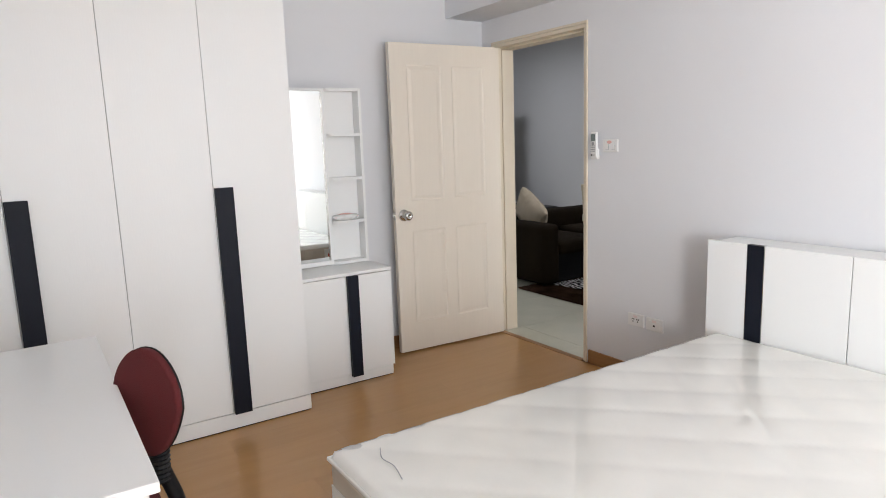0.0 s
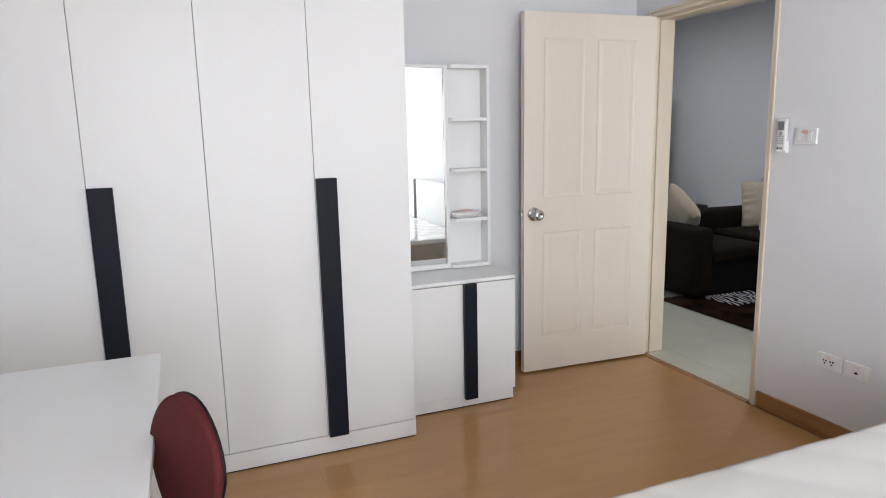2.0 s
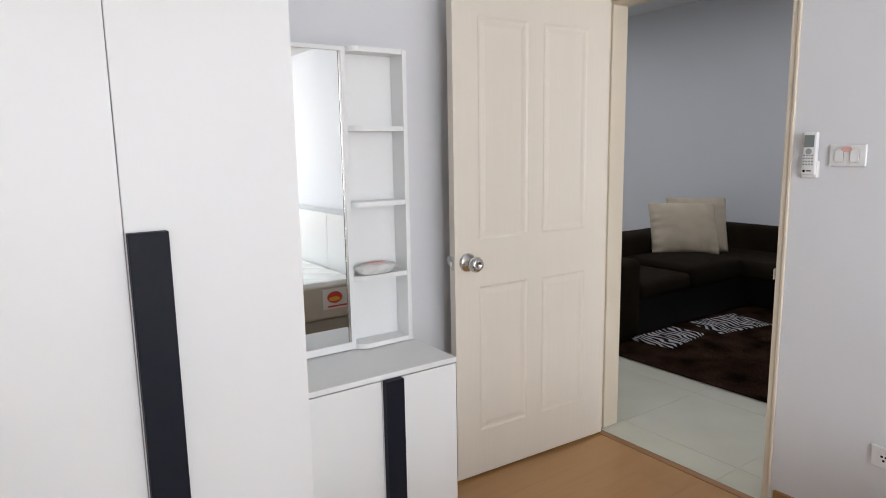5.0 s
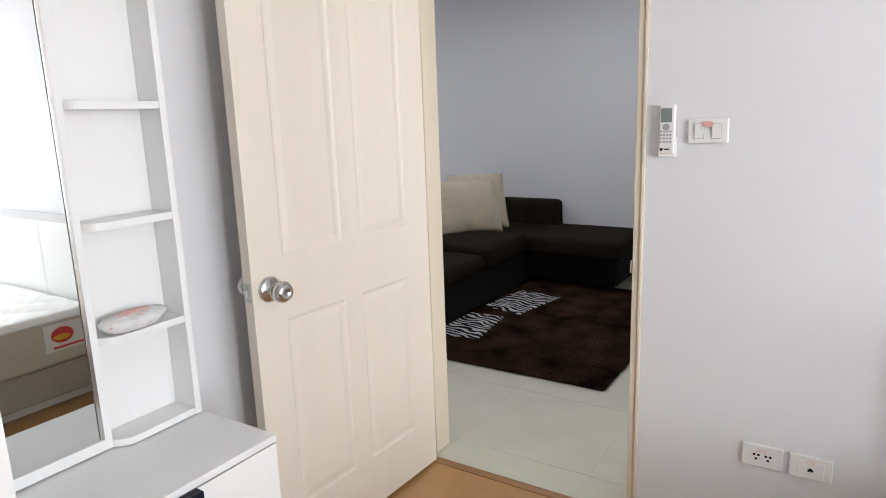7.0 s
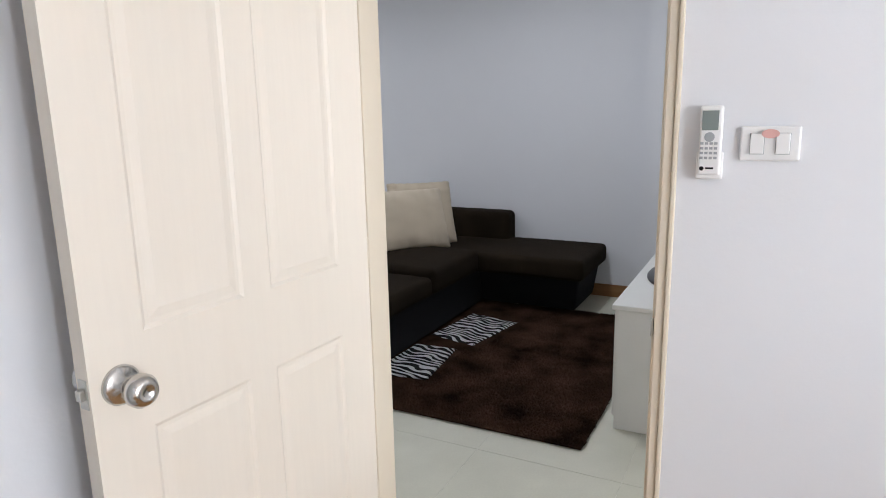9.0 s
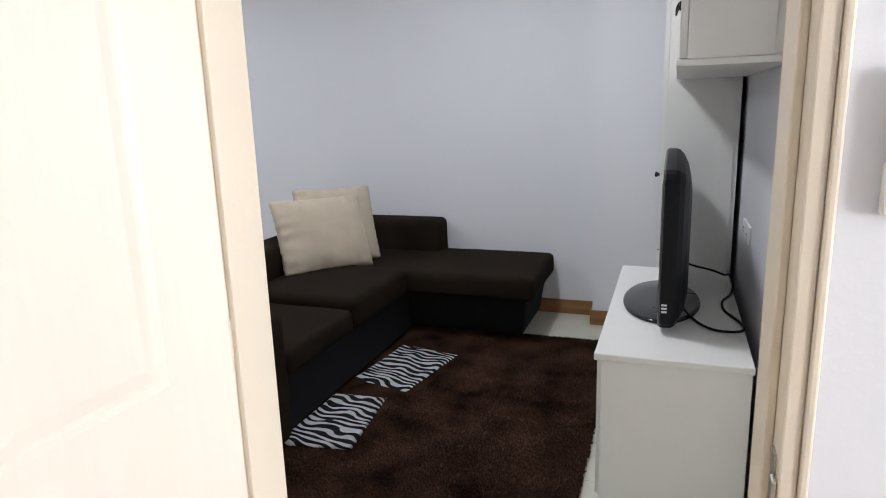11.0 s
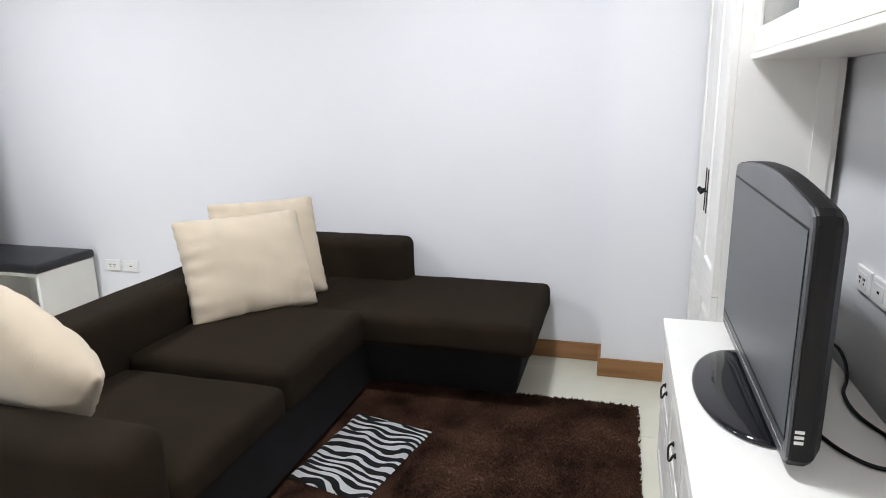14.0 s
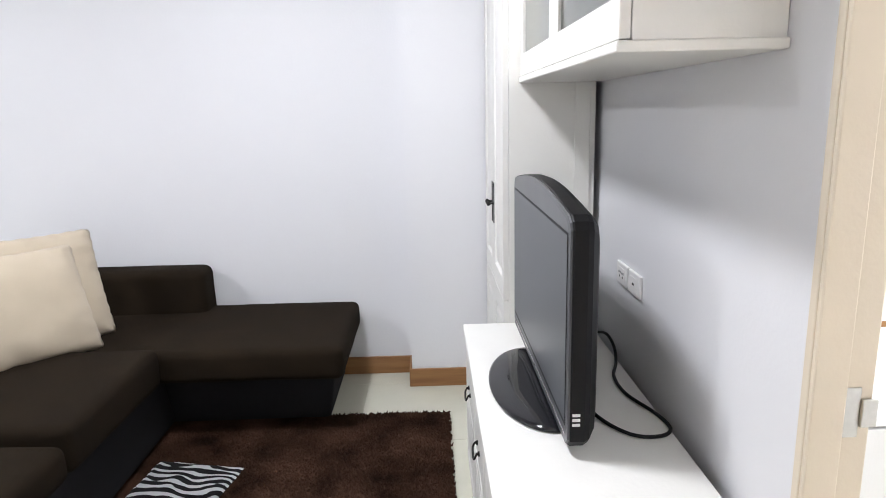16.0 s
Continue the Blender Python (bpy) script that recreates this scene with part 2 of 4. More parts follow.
def finish(name, bm, mat, parent=None, label="", smooth=False):
    me = bpy.data.meshes.new(name)
    bmesh.ops.recalc_face_normals(bm, faces=bm.faces)
    bm.to_mesh(me)
    bm.free()
    for f in me.polygons:
        f.use_smooth = smooth
    me.materials.append(mat)
    ob = new(name, me)
    if parent is not None:
        ob.parent = parent
        if parent.name in BASE:
            ob.matrix_parent_inverse = BASE[parent.name].inverted()
    if label:
        ob["label"] = label
    return ob


part = finish


def add_box(bm, lo, hi, bevel=0.0, seg=2, m=None):
    r = bmesh.ops.create_cube(bm, size=1)
    vs = r["verts"]
    for v in vs:
        v.co = Vector((lo[i] + (v.co[i] + 0.5) * (hi[i] - lo[i]) for i in range(3)))
    if bevel:
        es = list({e for v in vs for e in v.link_edges})
        bevel = min(bevel, 0.45 * min(hi[i] - lo[i] for i in range(3)))
        out = bmesh.ops.bevel(bm, geom=es, offset=bevel, segments=seg, profile=0.5, affect="EDGES")
        vs = list({v for f in out["faces"] for v in f.verts} | {v for v in vs if v.is_valid})
    if m is not None:
        for v in vs:
            v.co = m @ v.co
    return vs


def box(name, lo, hi, mat, parent=None, bevel=0.002, label="", seg=2, m=None):
    bm = bmesh.new()
    add_box(bm, lo, hi, bevel, seg, m)
    return finish(name, bm, mat, parent, label)


def structure(ob, label, category):
    return tagged(ob, label, category, "", "structure")


def add_cyl(bm, r0, r1, depth, m, seg=32):
    r = bmesh.ops.create_cone(bm, cap_ends=True, segments=seg, radius1=r0, radius2=r1, depth=depth)
    for v in r["verts"]:
        v.co = m @ v.co


def lathe(bm, profile, m, seg=32):
    """Turns (radius, height) pairs about z."""
    rings = []
    for r, z in profile:
        rings.append([bm.verts.new(m @ Vector((r * math.cos(2 * math.pi * i / seg), r * math.sin(2 * math.pi * i / seg), z))) for i in range(seg)])
    for a, b in zip(rings, rings[1:]):
        for i in range(seg):
            bm.faces.new((a[i], a[(i + 1) % seg], b[(i + 1) % seg], b[i]))
    bm.faces.new(rings[0][::-1])
    bm.faces.new(rings[-1])


def tube(name, pts, radius, mat, parent=None, label="", seg=10):
    """A round cable or bar along smoothed points."""
    fine = []
    n = len(pts)
    for i in range(n - 1):
        p0, p1, p2, p3 = (Vector(pts[max(0, min(n - 1, i + k))]) for k in (-1, 0, 1, 2))
        for j in range(8):
            s = j / 8
            fine.append(0.5 * ((2 * p1) + (p2 - p0) * s + (2 * p0 - 5 * p1 + 4 * p2 - p3) * s * s + (3 * p1 - p0 - 3 * p2 + p3) * s ** 3))
    fine.append(Vector(pts[-1]))
    bm = bmesh.new()
    rings = []
    for i, p in enumerate(fine):
        d = (fine[min(i + 1, len(fine) - 1)] - fine[max(i - 1, 0)]).normalized()
        u = d.cross(Vector((0.13, 0.27, 0.95))).normalized()
        w = d.cross(u)
        rings.append([bm.verts.new(p + radius * (math.cos(2 * math.pi * k / seg) * u + math.sin(2 * math.pi * k / seg) * w)) for k in range(seg)])
    for a, b in zip(rings, rings[1:]):
        for k in range(seg):
            bm.faces.new((a[k], a[(k + 1) % seg], b[(k + 1) % seg], b[k]))
    bm.faces.new(rings[0][::-1])
    bm.faces.new(rings[-1])
    return finish(name, bm, mat, parent, label, smooth=True)


def soft_box(name, lo, hi, mat, parent, bevel=0.04, puff=0.0, seed=0, cuts=8, label=""):
    """An upholstered block: rounded edges, slightly puffed and uneven faces."""
    bm = bmesh.new()
    add_box(bm, lo, hi, bevel, 4)
    bmesh.ops.subdivide_edges(bm, edges=[e for e in bm.edges if e.calc_length() > 0.12], cuts=cuts, use_grid_fill=True)
    c = [(lo[i] + hi[i]) / 2 for i in range(3)]
    h = [(hi[i] - lo[i]) / 2 for i in range(3)]
    for v in bm.verts:
        u = [(v.co[i] - c[i]) / h[i] for i in range(3)]
        if puff and u[2] > 0.5:
            v.co.z += puff * max(0, (1 - u[0] ** 4)) * max(0, (1 - u[1] ** 4))
        v.co += 0.004 * noise.noise_vector(v.co * 5 + Vector((seed, 0, 0)))
    return finish(name, bm, mat, parent, label, smooth=True)


def slab_with_panels(name, w, h, d, panels, mat, parent, m, sunk=0.0045, slope=0.024):
    """A door leaf in its own plane (x across, z up, front at y=0), with sunk fields moulded into both faces."""
    bm = bmesh.new()
    xs = sorted({0, w} | {p[0] for p in panels} | {p[2] for p in panels})
    zs = sorted({0, h} | {p[1] for p in panels} | {p[3] for p in panels})

    def quad(a, b, c, e):
        bm.faces.new([bm.verts.new(m @ Vector(q)) for q in (a, b, c, e)])

    for side in (0, 1):
        y = 0 if side == 0 else d
        s = 1 if side == 0 else -1
        for x0, x1 in zip(xs, xs[1:]):
            for z0, z1 in zip(zs, zs[1:]):
                if any(p[0] <= x0 and p[2] >= x1 and p[1] <= z0 and p[3] >= z1 for p in panels):
                    continue
                quad((x0, y, z0), (x1, y, z0), (x1, y, z1), (x0, y, z1))
        for a, b, c, e in panels:
            loops = [(0, 0), (slope * 0.35, sunk), (slope * 0.7, sunk), (slope * 1.5, sunk * 0.25)]
            for (i0, d0), (i1, d1) in zip(loops, loops[1:]):
                o = [(a + i0, b + i0), (c - i0, b + i0), (c - i0, e - i0), (a + i0, e - i0)]
                k = [(a + i1, b + i1), (c - i1, b + i1), (c - i1, e - i1), (a + i1, e - i1)]
                for j in range(4):
                    p, q, r, t = o[j], o[(j + 1) % 4], k[(j + 1) % 4], k[j]
                    quad((p[0], y + s * d0, p[1]), (q[0], y + s * d0, q[1]), (r[0], y + s * d1, r[1]), (t[0], y + s * d1, t[1]))
            i1, d1 = loops[-1]
            quad((a + i1, y + s * d1, b + i1), (c - i1, y + s * d1, b + i1), (c - i1, y + s * d1, e - i1), (a + i1, y + s * d1, e - i1))
    for p, q in (((0, 0), (w, 0)), ((w, 0), (w, h)), ((w, h), (0, h)), ((0, h), (0, 0))):
        quad((p[0], 0, p[1]), (q[0], 0, q[1]), (q[0], d, q[1]), (p[0], d, p[1]))
    bmesh.ops.remove_doubles(bm, verts=bm.verts, dist=1e-5)
    return finish(name, bm, mat, parent)


# ---------------------------------------------------------------- the structure
X0, XW, XL = -0.53, 2.75, 2.89          # bedroom's side wall, door wall, its living-room face
YS, YB = -3.25, 3.63                    # window wall, wardrobe wall
YT = 2.494                              # television wall's face
XF = 6.09                               # far wall of the living room
YN = 7.75                               # entrance wall
ZC = 2.68                               # ceiling
D0, D1, DH = 2.634, 3.499, 2.008            # bedroom doorway
E0, E1 = 3.02, 3.838                     # second doorway


def wall(name, boxes, label):
    bm = bmesh.new()
    for lo, hi in boxes:
        add_box(bm, lo, hi)
    return structure(finish(name, bm, WALL), label, "wall")


wall("wall_wardrobe", [((X0 - 0.1, YB, 0), (XW, YB + 0.1, ZC))], "white painted bedroom wall behind the wardrobe")
wall("wall_west", [((X0 - 0.1, -1.65, 0), (X0, YB, ZC)), ((X0 - 0.1, YS - 0.1, 0), (X0, -2.75, ZC)), ((X0 - 0.1, -2.75, 0), (X0, -1.65, 0.5)), ((X0 - 0.1, -2.75, 2.3), (X0, -1.65, ZC))], "white painted side wall of the bedroom")
wall("wall_window", [((X0, YS - 0.1, 0), (-0.2, YS, ZC)), ((2.4, YS - 0.1, 0), (XW, YS, ZC)), ((-0.2, YS - 0.1, 0), (2.4, YS, 0.4)), ((-0.2, YS - 0.1, 2.4), (2.4, YS, ZC))],
     "white painted wall round the bedroom window")
wall("wall_door", [((XW, YS - 0.1, 0), (XL, D0, ZC)), ((XW, D1, 0), (XL, YN, ZC)), ((XW, D0, DH), (XL, D1, ZC))],
     "white painted wall between bedroom and living room")
wall("wall_television", [((XL, YT - 0.1, 0), (E0, YT, ZC)), ((E1, YT - 0.1, 0), (XF + 0.1, YT, ZC)), ((E0, YT - 0.1, DH), (E1, YT, ZC))],
     "pale white painted wall behind the television")
wall("wall_far", [((XF, YT, 0), (XF + 0.1, YN, ZC))], "pale white painted wall behind the sofa")
wall("wall_column", [((5.905, YT, 0), (XF, 3.235, ZC))], "shallow white painted pier in the corner")
wall("wall_entrance", [((XL, YN, 0), (4.30, YN + 0.1, ZC)), ((5.20, YN, 0), (XF + 0.1, YN + 0.1, ZC)), ((4.30, YN, 2.05), (5.20, YN + 0.1, ZC))],
     "white painted entrance wall")
wall("wall_second_room", [((XL, -0.5, 0), (4.0, -0.4, ZC)), ((6.0, -0.5, 0), (6.5, -0.4, ZC)), ((4.0, -0.5, 0), (6.0, -0.4, 0.7)), ((4.0, -0.5, 2.3), (6.0, -0.4, ZC)),
                          ((6.4, -0.4, 0), (6.5, YT - 0.1, ZC))], "white painted walls of the second room")
wall("wall_hall", [((3.9, YN + 1.4, 0), (5.6, YN + 1.5, ZC)), ((3.8, YN + 0.1, 0), (3.9, YN + 1.5, ZC)), ((5.6, YN + 0.1, 0), (5.7, YN + 1.5, ZC))],
     "white painted corridor walls outside the entrance")
wall("beam", [((2.45, YS, 2.18), (XW, YB, ZC))], "boxed white ceiling beam above the bedroom door")

structure(box("ceiling", (X0 - 0.1, YS - 0.1, ZC), (6.6, YN + 1.5, ZC + 0.1), CEIL, bevel=0), "flat white painted ceiling", "ceiling")
floor = structure(box("floor", (X0 - 0.1, YS - 0.1, -0.12), (XW + 0.02, YB + 0.1, -0.010), SKIRT, bevel=0), "oak laminate plank floor of the bedroom", "floor")
tiled = structure(box("floor_tiled", (XW + 0.02, -0.5, -0.12), (6.6, YN + 1.5, -0.0013), GROUT, bevel=0), "glossy ivory tiled living room floor", "floor")


def skirting(name, lo, hi, label="brown wooden skirting board along the wall"):
    bm = bmesh.new()
    add_box(bm, lo, hi, 0.004, 2)
    structure(finish(name, bm, SKIRT), label, "baseboard")


skirting("baseboard", (XW - 0.014, YS, 0), (XW, D0 - 0.025, 0.085))
skirting("baseboard", (1.72, YB - 0.014, 0), (XW - 0.014, YB, 0.085))
skirting("baseboard", (X0, YS, 0), (X0 + 0.014, 2.4, 0.085))
skirting("baseboard", (XF - 0.014, 3.237, 0), (XF, YN, 0.095))
skirting("baseboard", (5.891, 2.856, 0), (5.905, 3.249, 0.095))
skirting("baseboard", (5.905, 3.235, 0), (XF - 0.014, 3.249, 0.095))
skirting("baseboard", (XL, D1 + 0.045, 0), (XL + 0.014, YN, 0.095))
skirting("baseboard", (6.386, -0.4, 0), (6.4, YT - 0.1, 0.095))
structure(box("threshold", (XW - 0.018, D0 + 0.03, -0.004), (XW + 0.022, D1 - 0.03, 0.003), SKIRT, bevel=0.002), "thin brown strip between laminate and tiles", "threshold")


# ---------------------------------------------------------------- windows
def window(name, x0, x1, y, z0, z1, label):
    w = structure(thing(name, ((x0 + x1) / 2, y, z0), label, "window"), label, "window")
    bm = bmesh.new()
    for lo, hi in (((x0, y - 0.03, z0), (x0 + 0.05, y + 0.03, z1)), ((x1 - 0.05, y - 0.03, z0), (x1, y + 0.03, z1)),
                   ((x0 + 0.05, y - 0.03, z0), (x1 - 0.05, y + 0.03, z0 + 0.05)), ((x0 + 0.05, y - 0.03, z1 - 0.05), (x1 - 0.05, y + 0.03, z1)),
                   (((x0 + x1) / 2 - 0.025, y - 0.03, z0 + 0.05), ((x0 + x1) / 2 + 0.025, y + 0.03, z1 - 0.05))):
        add_box(bm, lo, hi, 0.004)
    part("window_frame", bm, PLASTIC, w)
    for a, b in ((x0 + 0.05, (x0 + x1) / 2 - 0.025), ((x0 + x1) / 2 + 0.025, x1 - 0.05)):
        p = box("pane", (a, y - 0.004, z0 + 0.05), (b, y + 0.004, z1 - 0.05), WINGLASS, w, bevel=0)
        p.visible_shadow = False
    return w


# unseen back window, added to go with the fill light
window("window_1", -0.2, 2.4, YS - 0.06, 0.4, 2.4, "wide white framed back window of the bedroom, unseen, added for fill light")
side = window("window_3", -0.55, 0.55, 0.0, 0.5, 2.3, "white framed side window of the bedroom")
side.matrix_basis = pose(X0 - 0.06, -2.20, 0.5, 0, 0, 90)
window("window_2", 4.0, 6.0, -0.46, 0.7, 2.3, "white framed window of the second room")


# ---------------------------------------------------------------- doors
def jamb(name, kind_y, at, thick, lo, hi, height, label, casings=True):
    """A cream door frame: rebated linings and slim casings. kind_y: the wall runs along y."""
    f = structure(thing(name, (at, (lo + hi) / 2, 0) if kind_y else ((lo + hi) / 2, at, 0), label, "door frame"), label, "door frame")

    def bit(nm, a0, a1, b0, b1, z0, z1):
        if kind_y:
            box(nm, (b0, a0, z0), (b1, a1, z1), FRAME, f, bevel=0.003)
        else:
            box(nm, (a0, b0, z0), (a1, b1, z1), FRAME, f, bevel=0.003)

    w, k = 0.021, 0.012
    b0, b1 = at - 0.006, at + thick + 0.006
    bit("lining", lo, lo + w, b0, b1, 0, height - w)
    bit("lining", hi - w, hi, b0, b1, 0, height - w)
    bit("head", lo, hi, b0, b1, height - w, height)
    bit("stop", lo + w, lo + w + k, at + 0.046, b1 - 0.001, 0, height - w - k)
    bit("stop", hi - w - k, hi - w, at + 0.046, b1 - 0.001, 0, height - w - k)
    bit("stop", lo + w, hi - w, at + 0.046, b1 - 0.001, height - w - k, height - w)
    if casings:
        bit("casing", lo - 0.011, lo - 0.0005, b0 - 0.006, at - 0.001, 0, height + 0.016)
        bit("casing", hi + 0.0005, hi + 0.016, b0 - 0.006, at - 0.001, 0, height + 0.016)
        bit("casing", lo, hi, b0 - 0.006, at - 0.001, height + 0.0005, height + 0.016)
    return f


f1 = jamb("door_frame_1", True, XW, XL - XW, D0, D1, DH, "cream painted door frame between bedroom and living room")
box("strike_plate", (2.762, D0 + 0.0212, 0.85), (2.788, D0 + 0.024, 0.94), STEEL, f1, bevel=0.001, label="steel strike plate")
box("strike_lip", (2.742, D0 + 0.0225, 0.875), (2.762, D0 + 0.028, 0.915), STEEL, f1, bevel=0.002, label="bent steel lip")
f2 = jamb("door_frame_2", False, YT - 0.1, 0.1, E0, E1, DH, "cream painted door frame of the second room", False)
box("strike_plate", (E1 - 0.024, 2.410, 0.815), (E1 - 0.0212, 2.442, 0.905), STEEL, f2, bevel=0.001, label="steel strike plate")
box("strike_lip", (E1 - 0.030, 2.383, 0.835), (E1 - 0.0225, 2.410, 0.885), STEEL, f2, bevel=0.002, label="bent steel lip")

door = structure(thing("door_1", (2.70, 3.44, 0), "open cream panelled bedroom door with steel knob", "door"), "open cream panelled bedroom door with steel knob", "door")
turn1 = math.degrees(math.atan2(3.432 - 3.468, 2.740 - 1.915))
DM = pose(1.915, 3.468, 0.012, 0, 0, turn1)
DW = 0.824
slab_with_panels("leaf", DW, 1.970, 0.036, [(0.115, 0.19, 0.365, 0.80), (0.445, 0.19, 0.695, 0.80), (0.115, 0.99, 0.365, 1.84), (0.445, 0.99, 0.695, 1.84)], CREAM, door, DM)
bm = bmesh.new()
lathe(bm, [(0.033, 0.0), (0.033, 0.004), (0.028, 0.009), (0.013, 0.012), (0.012, 0.03), (0.020, 0.036), (0.027, 0.046), (0.027, 0.056), (0.021, 0.066), (0.009, 0.069), (0.008, 0.067)],
      DM @ pose(0.058, 0, 0.905, 90) @ Matrix.Scale(1.14, 4))
knob = part("door_handle", bm, CHROME, door, "round brushed steel door knob", smooth=True)
bm = bmesh.new()
lathe(bm, [(0.033, 0.0), (0.033, 0.004), (0.028, 0.009), (0.013, 0.012), (0.012, 0.03), (0.020, 0.036), (0.027, 0.046), (0.027, 0.056), (0.021, 0.066), (0.009, 0.068)],
      DM @ pose(0.058, 0.036, 0.905, -90) @ Matrix.Scale(1.14, 4))
part("door_handle", bm, CHROME, door, "round brushed steel door knob", smooth=True)
box("latch_plate", (-0.0015, 0.006, 0.877), (0.0003, 0.030, 0.933), STEEL, door, bevel=0.0005, m=DM, label="steel latch plate")
box("latch", (-0.012, 0.011, 0.895), (-0.001, 0.025, 0.915), STEEL, door, bevel=0.002, m=DM)
for z in (0.25, 1.0, 1.72):
    bm = bmesh.new()
    add_cyl(bm, 0.005, 0.005, 0.085, DM @ pose(DW + 0.001, 0.004, z), 12)
    part("hinge", bm, FRAME, door, smooth=True)

edoor = structure(thing("door_2", (5.32, 7.15, 0), "open dark brown wooden entrance door", "door"), "open dark brown wooden entrance door", "door")
EM = pose(5.50, 6.785, 0.012, 0, 0, math.degrees(math.atan2(0.91, -0.42)))
box("leaf", (0, -0.02, 0), (0.86, 0.02, 2.02), DARKWOOD, edoor, bevel=0.003, m=EM)
for s in (1, -1):
    bm = bmesh.new()
    lathe(bm, [(0.026, 0.0), (0.026, 0.006), (0.011, 0.010), (0.010, 0.045), (0.010, 0.05)], EM @ pose(0.06, 0.02 * s, 1.045, -90 * s))
    part("rosette", bm, CHROME, edoor, "steel handle rosette", smooth=True)
    bm = bmesh.new()
    lathe(bm, [(0.024, 0.0), (0.024, 0.008), (0.018, 0.012), (0.006, 0.012)], EM @ pose(0.06, 0.02 * s, 0.945, -90 * s))
    part("lock_cylinder", bm, CHROME, edoor, "round steel lock", smooth=True)
    tube("lever", [EM @ Vector(p) for p in ((0.06, 0.062 * s, 1.045), (0.09, 0.066 * s, 1.045), (0.13, 0.064 * s, 1.040), (0.18, 0.062 * s, 1.046))], 0.009, CHROME, edoor, "curved steel lever")
for z in (1.045, 0.945):
    box("latch_plate", (-0.0015, -0.012, z - 0.035), (0.0004, 0.012, z + 0.035), STEEL, edoor, bevel=0.0004, m=EM)


# ---------------------------------------------------------------- bedroom furniture
def strip_handle(x0, x1, y, z0, z1, parent):
    box("handle", (x0, y - 0.026, z0), (x1, y - 0.0005, z1), BLACKL, parent, bevel=0.002, label="flush blue-black strip handle")


wr = thing("wardrobe", (0.28, 3.3, 0), "tall white four-door wardrobe with black strip handles", "wardrobe")
WX = [-0.522, -0.117, 0.289, 0.697, 1.098]
WT = 2.42
box("side_panel", (-0.525, 3.02, 0.085), (-0.507, 3.62, WT), WHITE, wr, bevel=0.001)
box("side_panel", (1.080, 3.02, 0.085), (1.098, 3.62, WT), WHITE, wr, bevel=0.001)
box("top_panel", (-0.507, 3.02, WT - 0.018), (1.080, 3.62, WT), WHITE, wr, bevel=0.001)
box("bottom_panel", (-0.507, 3.02, 0.085), (1.080, 3.62, 0.105), WHITE, wr, bevel=0.001)
box("back_panel", (-0.507, 3.60, 0.105), (1.080, 3.62, WT - 0.018), WHITE, wr, bevel=0.001)
bm = bmesh.new()
add_box(bm, (-0.525, 3.004, 0.006), (1.100, 3.03, 0.083), 0.002)
add_box(bm, (1.082, 3.03, 0.006), (1.100, 3.62, 0.083), 0.002)
part("plinth", bm, WHITE, wr)
# black strips stand in for the shadow line between plinth and floor
box("shade_strip", (-0.52, 3.010, 0.0), (1.094, 3.028, 0.0058), BLACKP, wr, bevel=0, label="black strip standing in for the shadow gap under the plinth")
box("shade_strip", (1.076, 3.0285, 0.0), (1.094, 3.61, 0.0058), BLACKP, wr, bevel=0)
for i in range(4):
    d = box("door", (WX[i] + 0.0012, 3.000, 0.088), (WX[i + 1] - 0.0012, 3.018, WT - 0.004), WHITE, wr, bevel=0.0012)
    if i in (1, 3):
        strip_handle(WX[i] + 0.003, WX[i] + 0.086, 3.000, 0.086 if i == 3 else 0.086, 1.194, d)
    strip = box("edge_band", (WX[i] + 0.0002, 3.0035, 0.09), (WX[i] + 0.0011, 3.018, WT - 0.006), EDGE, d, bevel=0)

dr = thing("dresser", (1.40, 3.4, 0), "low white two-door dresser with a black strip handle", "dresser")
box("side_panel", (1.103, 3.207, 0.065), (1.121, 3.62, 0.641), WHITE, dr, bevel=0.001)
box("side_panel", (1.690, 3.207, 0.065), (1.708, 3.62, 0.641), WHITE, dr, bevel=0.001)
box("bottom_panel", (1.121, 3.207, 0.065), (1.690, 3.62, 0.083), WHITE, dr, bevel=0.001)
box("back_panel", (1.121, 3.60, 0.083), (1.690, 3.62, 0.641), WHITE, dr, bevel=0.001)
box("top", (1.102, 3.187, 0.642), (1.711, 3.625, 0.660), WHITE, dr, bevel=0.002)
bm = bmesh.new()
add_box(bm, (1.103, 3.197, 0.006), (1.702, 3.215, 0.062), 0.002)
add_box(bm, (1.684, 3.215, 0.006), (1.702, 3.62, 0.062), 0.002)
part("plinth", bm, WHITE, dr)
# the dresser's floor shadow, again as black strips
box("shade_strip", (1.108, 3.203, 0.0), (1.696, 3.213, 0.0058), BLACKP, dr, bevel=0, label="black strip standing in for the shadow gap under the plinth")
box("shade_strip", (1.684, 3.2135, 0.0), (1.696, 3.61, 0.0058), BLACKP, dr, bevel=0)
d = box("door", (1.104, 3.188, 0.066), (1.4175, 3.206, 0.638), WHITE, dr, bevel=0.0012)
d = box("door", (1.4195, 3.188, 0.066), (1.709, 3.206, 0.638), WHITE, dr, bevel=0.0012)
strip_handle(1.421, 1.487, 3.188, 0.052, 0.642, d)

